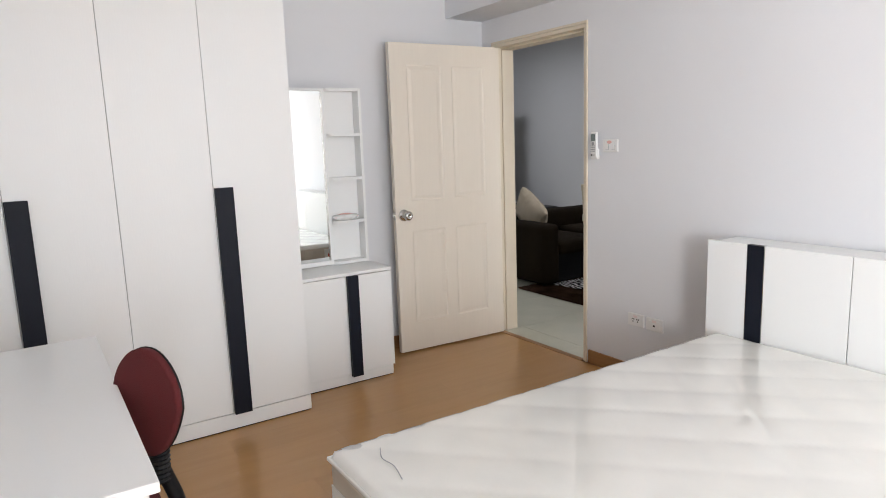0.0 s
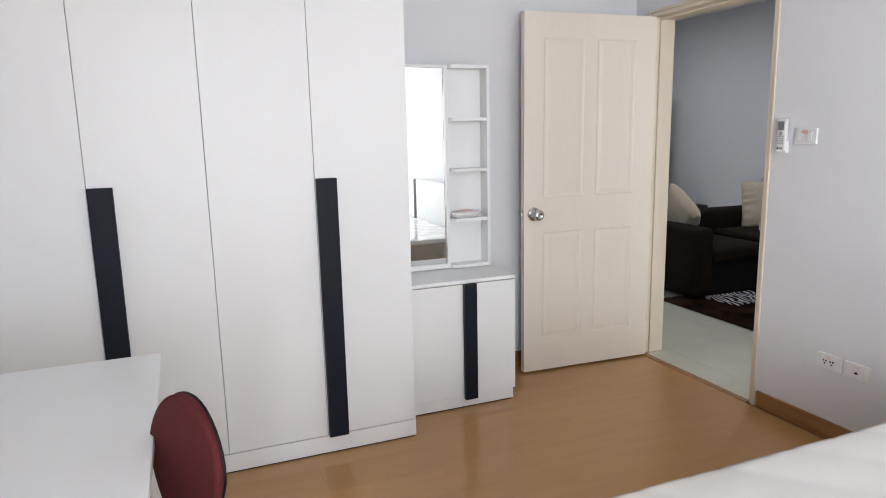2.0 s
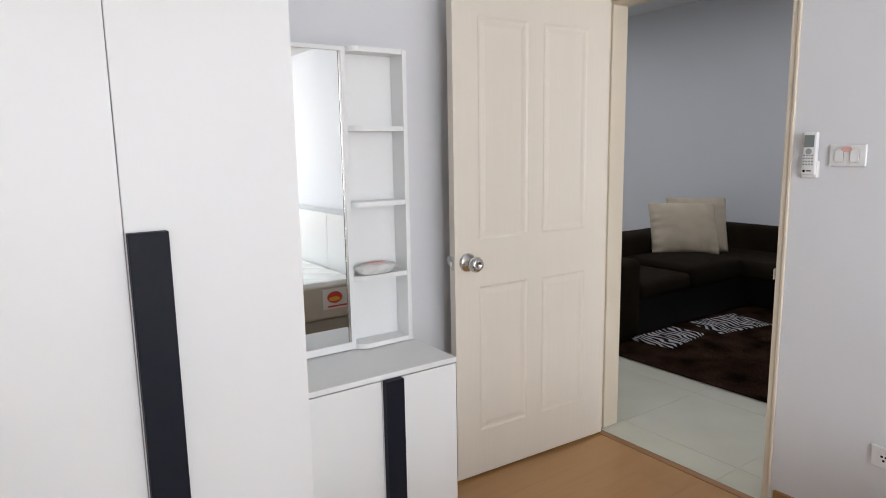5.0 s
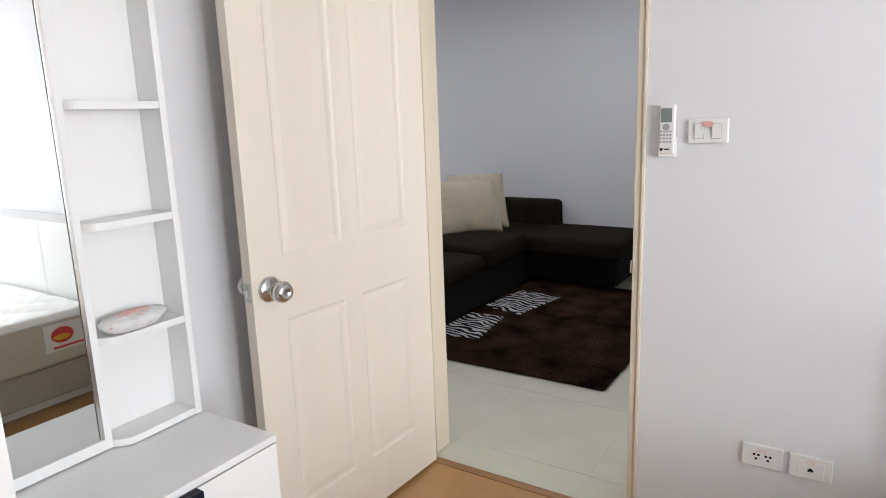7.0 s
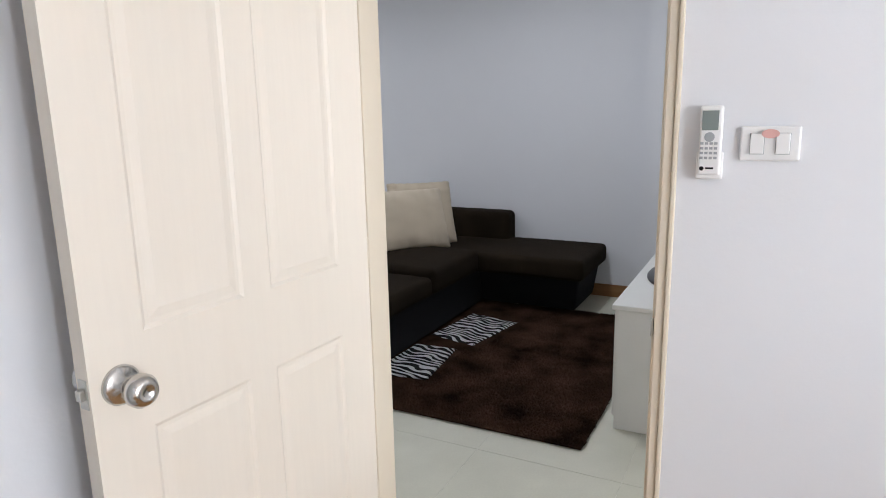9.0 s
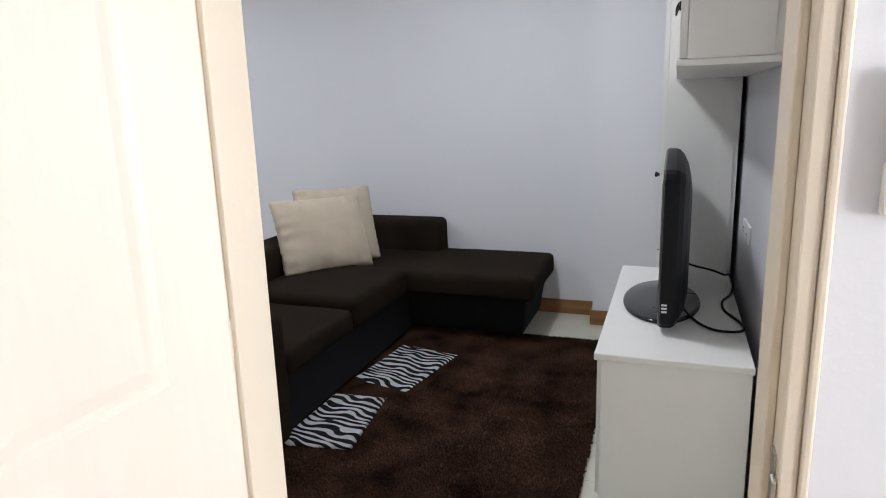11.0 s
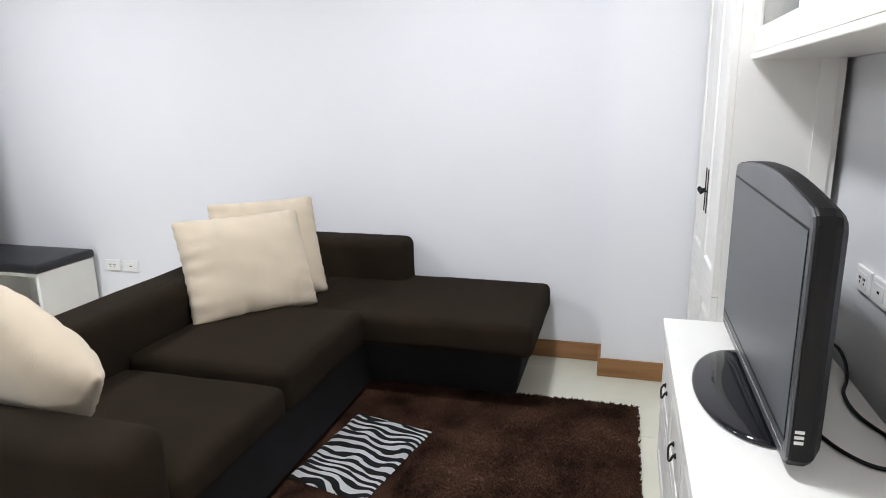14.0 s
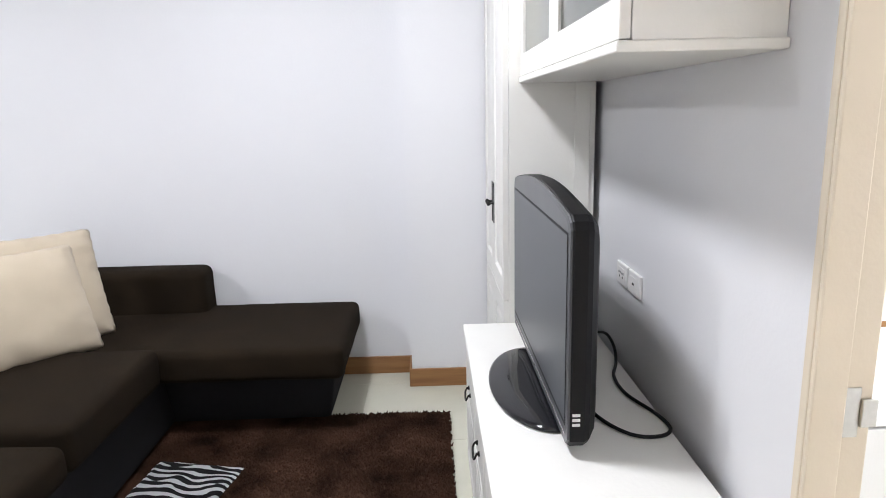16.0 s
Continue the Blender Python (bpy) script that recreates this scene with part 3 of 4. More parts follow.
ms = thing("mirror_shelf", (1.40, 3.53, 0.66), "white dressing mirror with open side shelves on the dresser", "mirror")
MY = 3.447
box("back_panel", (1.4805, 3.526, 0.662), (1.6835, 3.542, 1.700), WHITE, ms, bevel=0.001)
box("side_panel", (1.684, MY, 0.662), (1.701, 3.611, 1.700), WHITE, ms, bevel=0.0015)
box("divider", (1.462, MY + 0.026, 0.662), (1.480, 3.611, 1.700), WHITE, ms, bevel=0.0015)
MY = 3.473
box("mirror_backing", (1.104, MY + 0.006, 0.664), (1.461, MY + 0.020, 1.700), WHITE, ms, bevel=0.001)
box("mirror_rail", (1.104, MY - 0.004, 0.664), (1.461, MY + 0.0055, 0.690), WHITE, ms, bevel=0.001)
box("mirror_rail", (1.104, MY - 0.004, 1.686), (1.461, MY + 0.0055, 1.700), WHITE, ms, bevel=0.001)
box("mirror_trim", (1.452, MY - 0.004, 0.691), (1.461, MY + 0.0055, 1.685), CHROME, ms, bevel=0.001, label="thin silver trim")
box("mirror_pane", (1.106, MY, 0.691), (1.451, MY + 0.0045, 1.685), MIRROR, ms, bevel=0, label="clear mirror glass")
MY = 3.447


def shelf_board(z):
    """A board whose left front corner swells forward in a round nose."""
    bm = bmesh.new()
    t = 0.017
    outline = [(1.482, 3.525), (1.683, 3.525), (1.683, MY + 0.001)]
    outline += [(1.522 + 0.046 * math.cos(a), MY + 0.042 + 0.046 * math.sin(a)) for a in [radians(270 - 10 * i) for i in range(0, 10)]]
    outline += [(1.4765, MY + 0.050), (1.482, MY + 0.052)]
    lo = [bm.verts.new((x, y, z - t)) for x, y in outline]
    hi = [bm.verts.new((x, y, z)) for x, y in outline]
    bm.faces.new(lo[::-1])
    bm.faces.new(hi)
    for i in range(len(lo)):
        j = (i + 1) % len(lo)
        bm.faces.new((lo[i], lo[j], hi[j], hi[i]))
    part("shelf", bm, WHITE, ms)


for z in (0.680, 0.925, 1.183, 1.441, 1.702):
    shelf_board(z)

# a wrapped oval soap dish on the second shelf
dish = thing("wrapped_dish", (1.56, 3.50, 0.925), "oval white dish in clear wrap with red print", "dish")
bm = bmesh.new()
lathe(bm, [(0.045, 0.0), (0.055, 0.004), (0.066, 0.018), (0.068, 0.024), (0.060, 0.030), (0.03, 0.034), (0.004, 0.035)], pose(1.572, 3.478, 0.9255, 0, 0, 6) @ Matrix.Diagonal((1.32, 0.66, 1.05, 1)))
part("dish_body", bm, FILM, dish, smooth=True)
for k in range(4):
    v = -0.024 + 0.016 * k
    tube("printed_band", [(1.572 + 0.074 * u + 0.002 * math.sin(9 * u + k), 3.478 + v + 0.006 * u, 0.9645 - 0.013 * u * u - 10 * v * v) for u in (-1, -0.6, -0.2, 0.2, 0.6, 1)], 0.0024, PINK, dish, "faded red printed band")

# desk beside the west wall
desk = thing("desk", (-0.19, 1.77, 0), "plain white desk against the side wall", "desk")
box("desktop", (-0.515, 1.170, 0.727), (0.108, 2.368, 0.750), WHITE, desk, bevel=0.002)
for y in (1.19, 2.30):
    for x in (-0.49, 0.045):
        box("leg", (x, y, 0), (x + 0.045, y + 0.045, 0.726), WHITE, desk, bevel=0.003)
box("apron", (-0.445, 1.20, 0.66), (0.045, 1.218, 0.726), WHITE, desk, bevel=0.001)
box("apron", (-0.445, 2.315, 0.66), (0.045, 2.333, 0.726), WHITE, desk, bevel=0.001)
box("back_board", (-0.48, 1.235, 0.40), (-0.462, 2.30, 0.726), WHITE, desk, bevel=0.001)


# swivel chair tucked at the desk
ch = thing("office_chair", (0.0, 1.71, 0), "dark red upholstered swivel chair with black plastic shell", "chair")
CM = pose(0.176, 1.712, 0.714) @ pose(0, 0, 0, 0, 4, 30) @ pose(0, 0, -0.625)


def back_shape(name, t0, t1, grow, mat, puff):
    bm = bmesh.new()
    nu, nv = 48, 14
    grid = {}
    for side in (0, 1):
        for i in range(nu):
            for j in range(nv + 1):
                a = 2 * math.pi * i / nu
                r = j / nv
                c, s = math.cos(a), math.sin(a)
                sq = (abs(c) ** 2.3 + abs(s) ** 2.3) ** (-1 / 2.3)
                zz = s * sq * r * (0.145 + grow)
                wide = (0.124 + grow) * (1.0 - 0.20 * max(0, zz / 0.145) ** 2 - 0.30 * max(0, -zz / 0.145))
                yy = c * sq * r * wide
                xx = 0.2 * yy * yy + (t0 if side == 0 else t1)
                bulge = puff * (1 - r ** 4)
                xx += -bulge if side == 0 else bulge * 0.5
                grid[side, i, j] = bm.verts.new(CM @ Vector((-xx, yy, 0.625 + zz)))
    for side in (0, 1):
        for i in range(nu):
            for j in range(nv):
                q = [grid[side, i, j], grid[side, (i + 1) % nu, j], grid[side, (i + 1) % nu, j + 1], grid[side, i, j + 1]]
                bm.faces.new(q)
    for i in range(nu):
        bm.faces.new((grid[0, i, nv], grid[0, (i + 1) % nu, nv], grid[1, (i + 1) % nu, nv], grid[1, i, nv]))
    bmesh.ops.remove_doubles(bm, verts=bm.verts, dist=1e-5)
    return part(name, bm, mat, ch, smooth=True)


back_shape("backrest", 0.001, 0.018, 0.0, RED, 0.010)
back_shape("shell", -0.003, 0.002, 0.002, BLACKP, 0.004)
tube("back_bar", [CM @ Vector((0.008, 0, 0.60)), CM @ Vector((0.020, 0, 0.45)), (0.215, 1.715, 0.40), (0.16, 1.712, 0.355), (0.05, 1.71, 0.37)], 0.021, BLACKP, ch, "black corrugated support")
bm = bmesh.new()
lathe(bm, [(0.030 if i % 2 else 0.025, 0.0063 * i) for i in range(32)], CM @ pose(0.016, 0, 0.395), 16)
part("bellows", bm, BLACKP, ch, "ribbed black bellows")
soft_box("seat", (-0.23, 1.495, 0.40), (0.17, 1.925, 0.465), RED, ch, bevel=0.03, puff=0.012, cuts=5)
bm = bmesh.new()
add_cyl(bm, 0.026, 0.026, 0.30, pose(0, 1.71, 0.245), 16)
add_cyl(bm, 0.05, 0.035, 0.06, pose(0, 1.71, 0.09), 16)
part("column", bm, BLACKP, ch, smooth=True)
for k in range(5):
    a = radians(72 * k + 20)
    tube("foot", [(0.03 * math.cos(a), 1.71 + 0.03 * math.sin(a), 0.095), (0.27 * math.cos(a), 1.71 + 0.27 * math.sin(a), 0.065)], 0.016, BLACKP, ch)
    bm = bmesh.new()
    add_cyl(bm, 0.024, 0.024, 0.04, pose(0.27 * math.cos(a), 1.71 + 0.27 * math.sin(a), 0.0245, 90, 0, 72 * k), 16)
    part("castor", bm, BLACKP, ch, smooth=True)


# ---------------------------------------------------------------- bed
bed = thing("bed", (1.5, 0.7, 0), "double bed with white panelled headboard and beige base", "bed")
BX0, BX1, BY0, BY1 = 0.612, 2.488, -0.20, 1.588
box("base", (BX0 + 0.03, BY0 + 0.03, 0.06), (BX1 + 0.01, BY1 - 0.03, 0.235), BEDBASE, bed, bevel=0.012)
box("plinth", (BX0 + 0.10, BY0 + 0.10, 0.0), (BX1 - 0.05, BY1 - 0.10, 0.0595), WHITE, bed, bevel=0.003)
hb = box("headboard", (2.524, BY0 - 0.05, 0.0), (2.735, 1.65, 0.885), WHITE, bed, bevel=0.003)
for a, b in ((1.461, 1.65), (1.045, 1.385), (0.4035, 1.0438), (0.061, 0.4023), (BY0 - 0.05, -0.016)):
    box("panel", (2.500, a + 0.001, 0.30), (2.5235, b - 0.001, 0.896), WHITE, hb, bevel=0.0015)
for a, b in ((1.387, 1.459), (-0.014, 0.059)):
    box("strip", (2.497, a, 0.30), (2.5235, b, 0.895), BLACKL, hb, bevel=0.001, label="blue-black inlaid strip")
    box("trim", (2.499, b + 0.0002, 0.30), (2.5236, b + 0.0025, 0.8955), CHROME, hb, bevel=0)
    box("trim", (2.499, a - 0.0025, 0.30), (2.5236, a - 0.0002, 0.8955), CHROME, hb, bevel=0)

mt = thing("mattress", (1.5, 0.7, 0.235), "white quilted mattress still wrapped in clear plastic film", "mattress")
bm = bmesh.new()
NX, NY = 120, 116
r = 0.035
top = {}
for i in range(NX + 1):
    for j in range(NY + 1):
        x = BX0 + (BX1 - BX0) * i / NX
        y = BY0 + (BY1 - BY0) * j / NY
        e = min(x - BX0, BX1 - x, y - BY0, BY1 - y)
        u, w = (x - BX0 + y - BY0) / 0.26, (x - BX0 - y + BY0) / 0.26
        q = min(1, (abs(math.sin(math.pi * u)) * abs(math.sin(math.pi * w))) ** 0.28)
        z = 0.489 + 0.0055 * q + 0.002 * noise.noise(Vector((x * 7, y * 7, 1.0)))
        if e < r:
            z -= (r - math.sqrt(max(0, r * r - (r - e) ** 2))) * 0.85
        top[i, j] = bm.verts.new((x, y, z))
for i in range(NX):
    for j in range(NY):
        bm.faces.new((top[i, j], top[i + 1, j], top[i + 1, j + 1], top[i, j + 1]))
part("quilted_top", bm, MATTRESS, mt, "quilted white cover under clear film", smooth=True)
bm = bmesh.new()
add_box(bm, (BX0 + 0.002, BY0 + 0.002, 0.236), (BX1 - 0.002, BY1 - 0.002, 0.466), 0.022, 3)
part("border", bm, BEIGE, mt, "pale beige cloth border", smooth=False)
for lo, hi in (((BX0 - 0.004, BY0 - 0.003, 0.456), (BX1, BY0 + 0.006, 0.470)), ((BX0 - 0.004, BY1 - 0.006, 0.456), (BX1, BY1 + 0.003, 0.470)),
               ((BX0 - 0.004, BY0 + 0.006, 0.456), (BX0 + 0.006, BY1 - 0.006, 0.470))):
    box("piping", lo, hi, MATTRESS, mt, bevel=0.004)


def maker_label(m):
    """A woven maker's label: a white field with a red swirl over a yellow one and a bar of print."""
    lab = box("label", (-0.09, -0.003, -0.055), (0.09, 0.0, 0.055), LABELW, mt, bevel=0.001, m=m, label="white woven label with red and yellow swirl")
    bm = bmesh.new()
    lathe(bm, [(0.040, 0.0), (0.040, 0.002), (0.001, 0.0025)], m @ pose(0.02, -0.003, 0.008, 90) @ Matrix.Diagonal((1.1, 0.8, 1, 1)), 24)
    part("swirl", bm, LABELR, lab)
    bm = bmesh.new()
    lathe(bm, [(0.026, 0.0), (0.026, 0.002), (0.001, 0.0022)], m @ pose(0.024, -0.0055, 0.0, 90) @ Matrix.Diagonal((1.25, 0.45, 1, 1)), 24)
    part("swirl", bm, LABELY, lab)
    box("print_bar", (-0.06, -0.0042, -0.045), (0.06, -0.0031, -0.036), LABELR, lab, bevel=0, m=m)


maker_label(pose(2.31, BY1 - 0.0012, 0.375, 0, 0, 180) @ Matrix.Scale(1.25, 4))
maker_label(pose(BX0 + 0.0012, 1.48, 0.335, 0, 0, -90))

fl = thing("plastic_film_flap", (0.75, 1.56, 0.46), "torn folded flap of clear plastic film on the mattress corner", "plastic film")
bm = bmesh.new()
rows = []
for i in range(22):
    s = i / 21
    x = 0.640 + 0.30 * s
    row = []
    for j in range(6):
        v = j / 5
        wv = 0.045 * (1 - 0.5 * s) * (0.7 + 0.3 * math.sin(9 * s))
        p = Vector((x + 0.01 * v, 1.575 - wv * v - 0.015 * s, 0.487 + 0.011 * math.sin(3.1 * v) * (0.6 + 0.4 * math.sin(17 * s)) + 0.003 * noise.noise(Vector((x * 40, v * 4, 0)))))
        row.append(bm.verts.new(p))
    rows.append(row)
for a, b in zip(rows, rows[1:]):
    for j in range(5):
        bm.faces.new((a[j], a[j + 1], b[j + 1], b[j]))
bmesh.ops.solidify(bm, geom=bm.faces, thickness=0.0012)
part("film", bm, FILM, fl, smooth=True)
tube("strap", [(0.70, 1.30, 0.4975), (0.715, 1.37, 0.500), (0.71, 1.43, 0.4995), (0.735, 1.49, 0.4985)], 0.0014, GREYP, fl, "thin grey tie string")


# ---------------------------------------------------------------- wall fittings
def switch_plate(y, z, wide=0.11, high=0.07):
    s = thing("light_switch", (XW, y, z), "white double light switch with a faded red sticker", "switch")
    box("plate", (XW - 0.011, y - wide / 2, z - high / 2), (XW - 0.0005, y + wide / 2, z + high / 2), PLASTIC, s, bevel=0.004, seg=3)
    for k in (-1, 1):
        box("gap", (XW - 0.0122, y + k * 0.0235 - 0.0135, z - 0.0215), (XW - 0.0108, y + k * 0.0235 + 0.0135, z + 0.0215), GREYP, s, bevel=0)
        box("rocker", (XW - 0.0155, y + k * 0.0235 - 0.0125, z - 0.0205), (XW - 0.0123, y + k * 0.0235 + 0.0125, z + 0.0205), PLASTIC, s, bevel=0.0012)
    bm = bmesh.new()
    lathe(bm, [(0.0165, 0), (0.0165, 0.001), (0.010, 0.0011), (0.010, 0.0005)], pose(XW - 0.0157, y, z + 0.020, 0, -90, 0) @ Matrix.Diagonal((0.55, 1, 1, 1)), 24)
    part("sticker", bm, PINK, s, "faded red oval sticker")


switch_plate(2.447, 1.317)

rm = thing("remote_control", (2.735, 2.560, 1.32), "white air-conditioner remote in a wall holder", "remote control")
box("holder", (2.730, 2.532, 1.243), (2.7495, 2.584, 1.300), PLASTIC, rm, bevel=0.004, seg=3)
RB = box("remote_body", (2.724, 2.536, 1.252), (2.743, 2.580, 1.395), PLASTIC, rm, bevel=0.005, seg=3)
box("display", (2.7228, 2.544, 1.345), (2.7239, 2.576, 1.385), LCD, RB, bevel=0.0003, label="grey display")
bm = bmesh.new()
lathe(bm, [(0.010, 0), (0.010, 0.0015), (0.004, 0.0016)], pose(2.724, 2.560, 1.331, 0, -90, 0), 20)
part("key", bm, GREYP, RB)
for zz in (1.318, 1.308, 1.298, 1.288):
    for yy in (2.547, 2.556, 2.565, 2.574):
        box("key", (2.7228, yy - 0.0032, zz - 0.0026), (2.7239, yy + 0.0032, zz + 0.0026), GREYP, RB, bevel=0.0003)
bm = bmesh.new()
lathe(bm, [(0.0045, 0), (0.0045, 0.0008), (0.001, 0.0009)], pose(2.724, 2.572, 1.266, 0, -90, 0), 16)
part("mark", bm, BLACKP, RB)
box("print_bar", (2.7232, 2.549, 1.2645), (2.7239, 2.565, 1.2685), BLACKP, RB, bevel=0)


def outlet(name, m, holes, label, sticker=True):
    """A plate in its own plane: x across, z up, facing -y."""
    o = thing(name, m.translation, label, "socket")
    box("plate", (-0.055, -0.011, -0.036), (0.055, -0.0005, 0.036), PLASTIC, o, bevel=0.004, seg=3, m=m)
    box("insert", (-0.034, -0.0125, -0.021), (0.034, -0.0101, 0.021), PLASTIC, o, bevel=0.001, m=m)
    for x, z in holes:
        box("hole", (x - 0.0035, -0.0134, z - 0.0035), (x + 0.0035, -0.0126, z + 0.0035), BLACKP, o, bevel=0.0006, m=m)
    if sticker:
        box("sticker", (-0.014, -0.0133, 0.013), (0.014, -0.0126, 0.027), PALEPINK, o, bevel=0.0004, m=m, label="faded pink sticker")


PH = [(-0.022, 0.005), (-0.010, 0.005), (-0.016, -0.008), (0.010, 0.005), (0.022, 0.005), (0.016, -0.008)]
outlet("power_socket", pose(XW, 2.249, 0.349, 0, 0, -90), PH, "white double power socket low on the wall")
outlet("data_socket", pose(XW, 2.122, 0.347, 0, 0, -90), [(-0.004, -0.006), (0.004, -0.006), (0.0, -0.002)], "white single data socket low on the wall")
outlet("power_socket", pose(XF, 6.27, 0.352, 0, 0, -90), PH, "white double power socket beside the shoe bench", False)
outlet("data_socket", pose(XF, 6.132, 0.352, 0, 0, -90), [(-0.004, 0.0), (0.004, 0.0)], "white single data socket beside the shoe bench", False)
outlet("power_socket", pose(4.842, YT, 0.840, 0, 0, 180), PH, "white double power socket behind the television", False)
outlet("data_socket", pose(4.718, YT, 0.840, 0, 0, 180), [(-0.004, 0.0), (0.004, 0.0)], "white aerial socket behind the television", False)


# ---------------------------------------------------------------- living room
sofa = thing("corner_sofa", (5.0, 4.6, 0), "dark brown fabric corner sofa with a chaise end", "sofa")
SX0, SX1, SY0, SY1 = 3.86, 6.065, 4.24, 5.14
soft_box("base", (SX0 + 0.03, SY0 + 0.05, 0.03), (SX1, SY1 - 0.02, 0.30), SOFABASE, sofa, bevel=0.02, cuts=4)
soft_box("backrest", (SX0 + 0.02, 4.90, 0.28), (SX1, SY1, 0.625), SOFA, sofa, bevel=0.05, cuts=8, seed=2)
soft_box("armrest", (SX0, SY0 - 0.01, 0.03), (SX0 + 0.20, SY1, 0.595), SOFA, sofa, bevel=0.055, cuts=8, seed=3)
soft_box("side_backrest", (SX1 - 0.19, 4.232, 0.28), (SX1, 4.90, 0.643), SOFA, sofa, bevel=0.045, cuts=8, seed=4)
soft_box("seat_cushion", (SX0 + 0.20, SY0, 0.295), (4.645, 4.905, 0.415), SOFA, sofa, bevel=0.035, puff=0.012, seed=5)
soft_box("seat_cushion", (4.650, SY0, 0.295), (5.335, 4.905, 0.456), SOFA, sofa, bevel=0.035, puff=0.012, seed=6)
soft_box("chaise_cushion", (5.34, 3.50, 0.285), (SX1 - 0.02, 4.905, 0.425), SOFA, sofa, bevel=0.035, puff=0.010, seed=7, cuts=10)
bm = bmesh.new()
vs = add_box(bm, (5.44, 3.55, 0.03), (SX1 - 0.04, 4.40, 0.285), 0.015, 2)
for v in bm.verts:
    k = 1 - v.co.z / 0.285
    v.co.y += 0.05 * k * (1 - (v.co.y - 3.55) / 0.85)
    v.co.x += 0.09 * k * (1 - (v.co.x - 5.44) / 0.6)
part("chaise_base", bm, SOFABASE, sofa, "black fabric plinth under the chaise")
for x, y in ((SX0 + 0.08, 4.32), (SX0 + 0.08, 5.05), (5.95, 5.05), (5.60, 3.72), (5.95, 3.72), (5.35, 4.35)):
    bm = bmesh.new()
    add_cyl(bm, 0.022, 0.028, 0.034, pose(x, y, 0.017), 14)
    part("foot", bm, BLACKP, sofa)


def pillow(name, m, w, h, t, label, seed, rest=None):
    """A filled cushion in its own plane (x across, y through, z up from its lower edge), with pinched corners and creases."""
    bm = bmesh.new()
    n = 30
    g = {}
    for s in (0, 1):
        for i in range(n + 1):
            for j in range(n + 1):
                u, v = 2 * i / n - 1, 2 * j / n - 1
                pin = 1 - 0.05 * (1 - abs(u) ** 2.5) * abs(v) ** 3
                pin2 = 1 - 0.05 * (1 - abs(v) ** 2.5) * abs(u) ** 3
                full = (max(0, 1 - abs(u) ** 2.6) * max(0, 1 - abs(v) ** 2.6)) ** 0.52
                x, z = u * w / 2 * pin2, v * h / 2 * pin
                y = t / 2 * full * (1 if s else -1)
                crease = 0.010 * noise.noise(Vector((u * 2.2 + seed, v * 2.2, s * 3.0)))
                edge = 0.012 * math.sin(21 * v + seed) * abs(u) ** 6 + 0.011 * math.sin(17 * u + seed) * abs(v) ** 6
                y += (crease + edge) * full ** 0.3 * (1 if s else -1)
                rim = max(abs(u), abs(v)) ** 14
                x -= rim * 0.0025 * (1 + math.sin(31 * v + 2 * seed)) * u * abs(u) ** 6
                z -= rim * 0.0022 * (1 + math.sin(27 * u + seed)) * v * abs(v) ** 6
                fold = max(0, noise.noise(Vector((v * 7 + seed, u * 1.2, 5.0 + s)))) * abs(u) ** 3 + max(0, noise.noise(Vector((u * 7 - seed, v * 1.2, 9.0 + s)))) * abs(v) ** 3
                y -= 0.036 * fold * full ** 0.5 * (1 if s else -1)
                k = 1 - 0.035 * (u * v) ** 8
                x, z = x * k, z * k
                if s == 1 and (i in (0, n) or j in (0, n)):
                    g[s, i, j] = g[0, i, j]
                else:
                    g[s, i, j] = bm.verts.new(m @ Vector((x, y, z + h / 2)))
    for s in (0, 1):
        for i in range(n):
            for j in range(n):
                q = [g[s, i, j], g[s, i + 1, j], g[s, i + 1, j + 1], g[s, i, j + 1]]
                bm.faces.new(q if s else q[::-1])
    if rest is not None:
        for v in bm.verts:
            if v.co.z < rest + 0.05:
                v.co.z = rest + 0.05 * math.exp((v.co.z - rest - 0.05) / 0.05)
    ob = finish(name, bm, CUSHION, smooth=True)
    return tagged(ob, label, "cushion", "cushions on the sofa")


pillow("cushion", pose(5.205, 4.68, 0.428, -24, 1, -36), 0.59, 0.48, 0.19, "cream cloth cushion leaning in the sofa corner", 1)
pillow("cushion", pose(5.44, 4.72, 0.425, -20, 1, -40), 0.53, 0.505, 0.15, "cream cloth cushion behind another in the corner", 7)
pillow("cushion", pose(4.15, 4.74, 0.64) @ pose(0, 0, 0, 0, 0, -100) @ pose(0, 0, 0, 18) @ pose(0, 0, 0, 0, 42) @ pose(0, 0, -0.21), 0.42, 0.43, 0.20,
       "cream cloth cushion slumped against the sofa arm", 4, 0.425)

# rug with two zebra patches
RX0, RX1, RY0, RY1 = 3.71, 5.575, 3.062, 4.42
rug = thing("rug", (4.6, 3.7, 0), "dark brown shag rug with zebra print patches", "rug")
bm = bmesh.new()
add_box(bm, (RX0, RY0, 0.001), (RX1, RY1, 0.014), 0.004)
part("backing", bm, RUG, rug)
ZP = [((4.02, 3.985), (4.535, 4.30)), ((4.66, 3.885), (5.165, 4.25))]
ZC4 = [((4.053, 3.978), (4.533, 4.037), (4.515, 4.30), (4.00, 4.31)), ((4.618, 3.973), (5.137, 3.879), (5.212, 4.236), (4.694, 4.297))]
rng = random.Random(3)
verts, faces = [], []
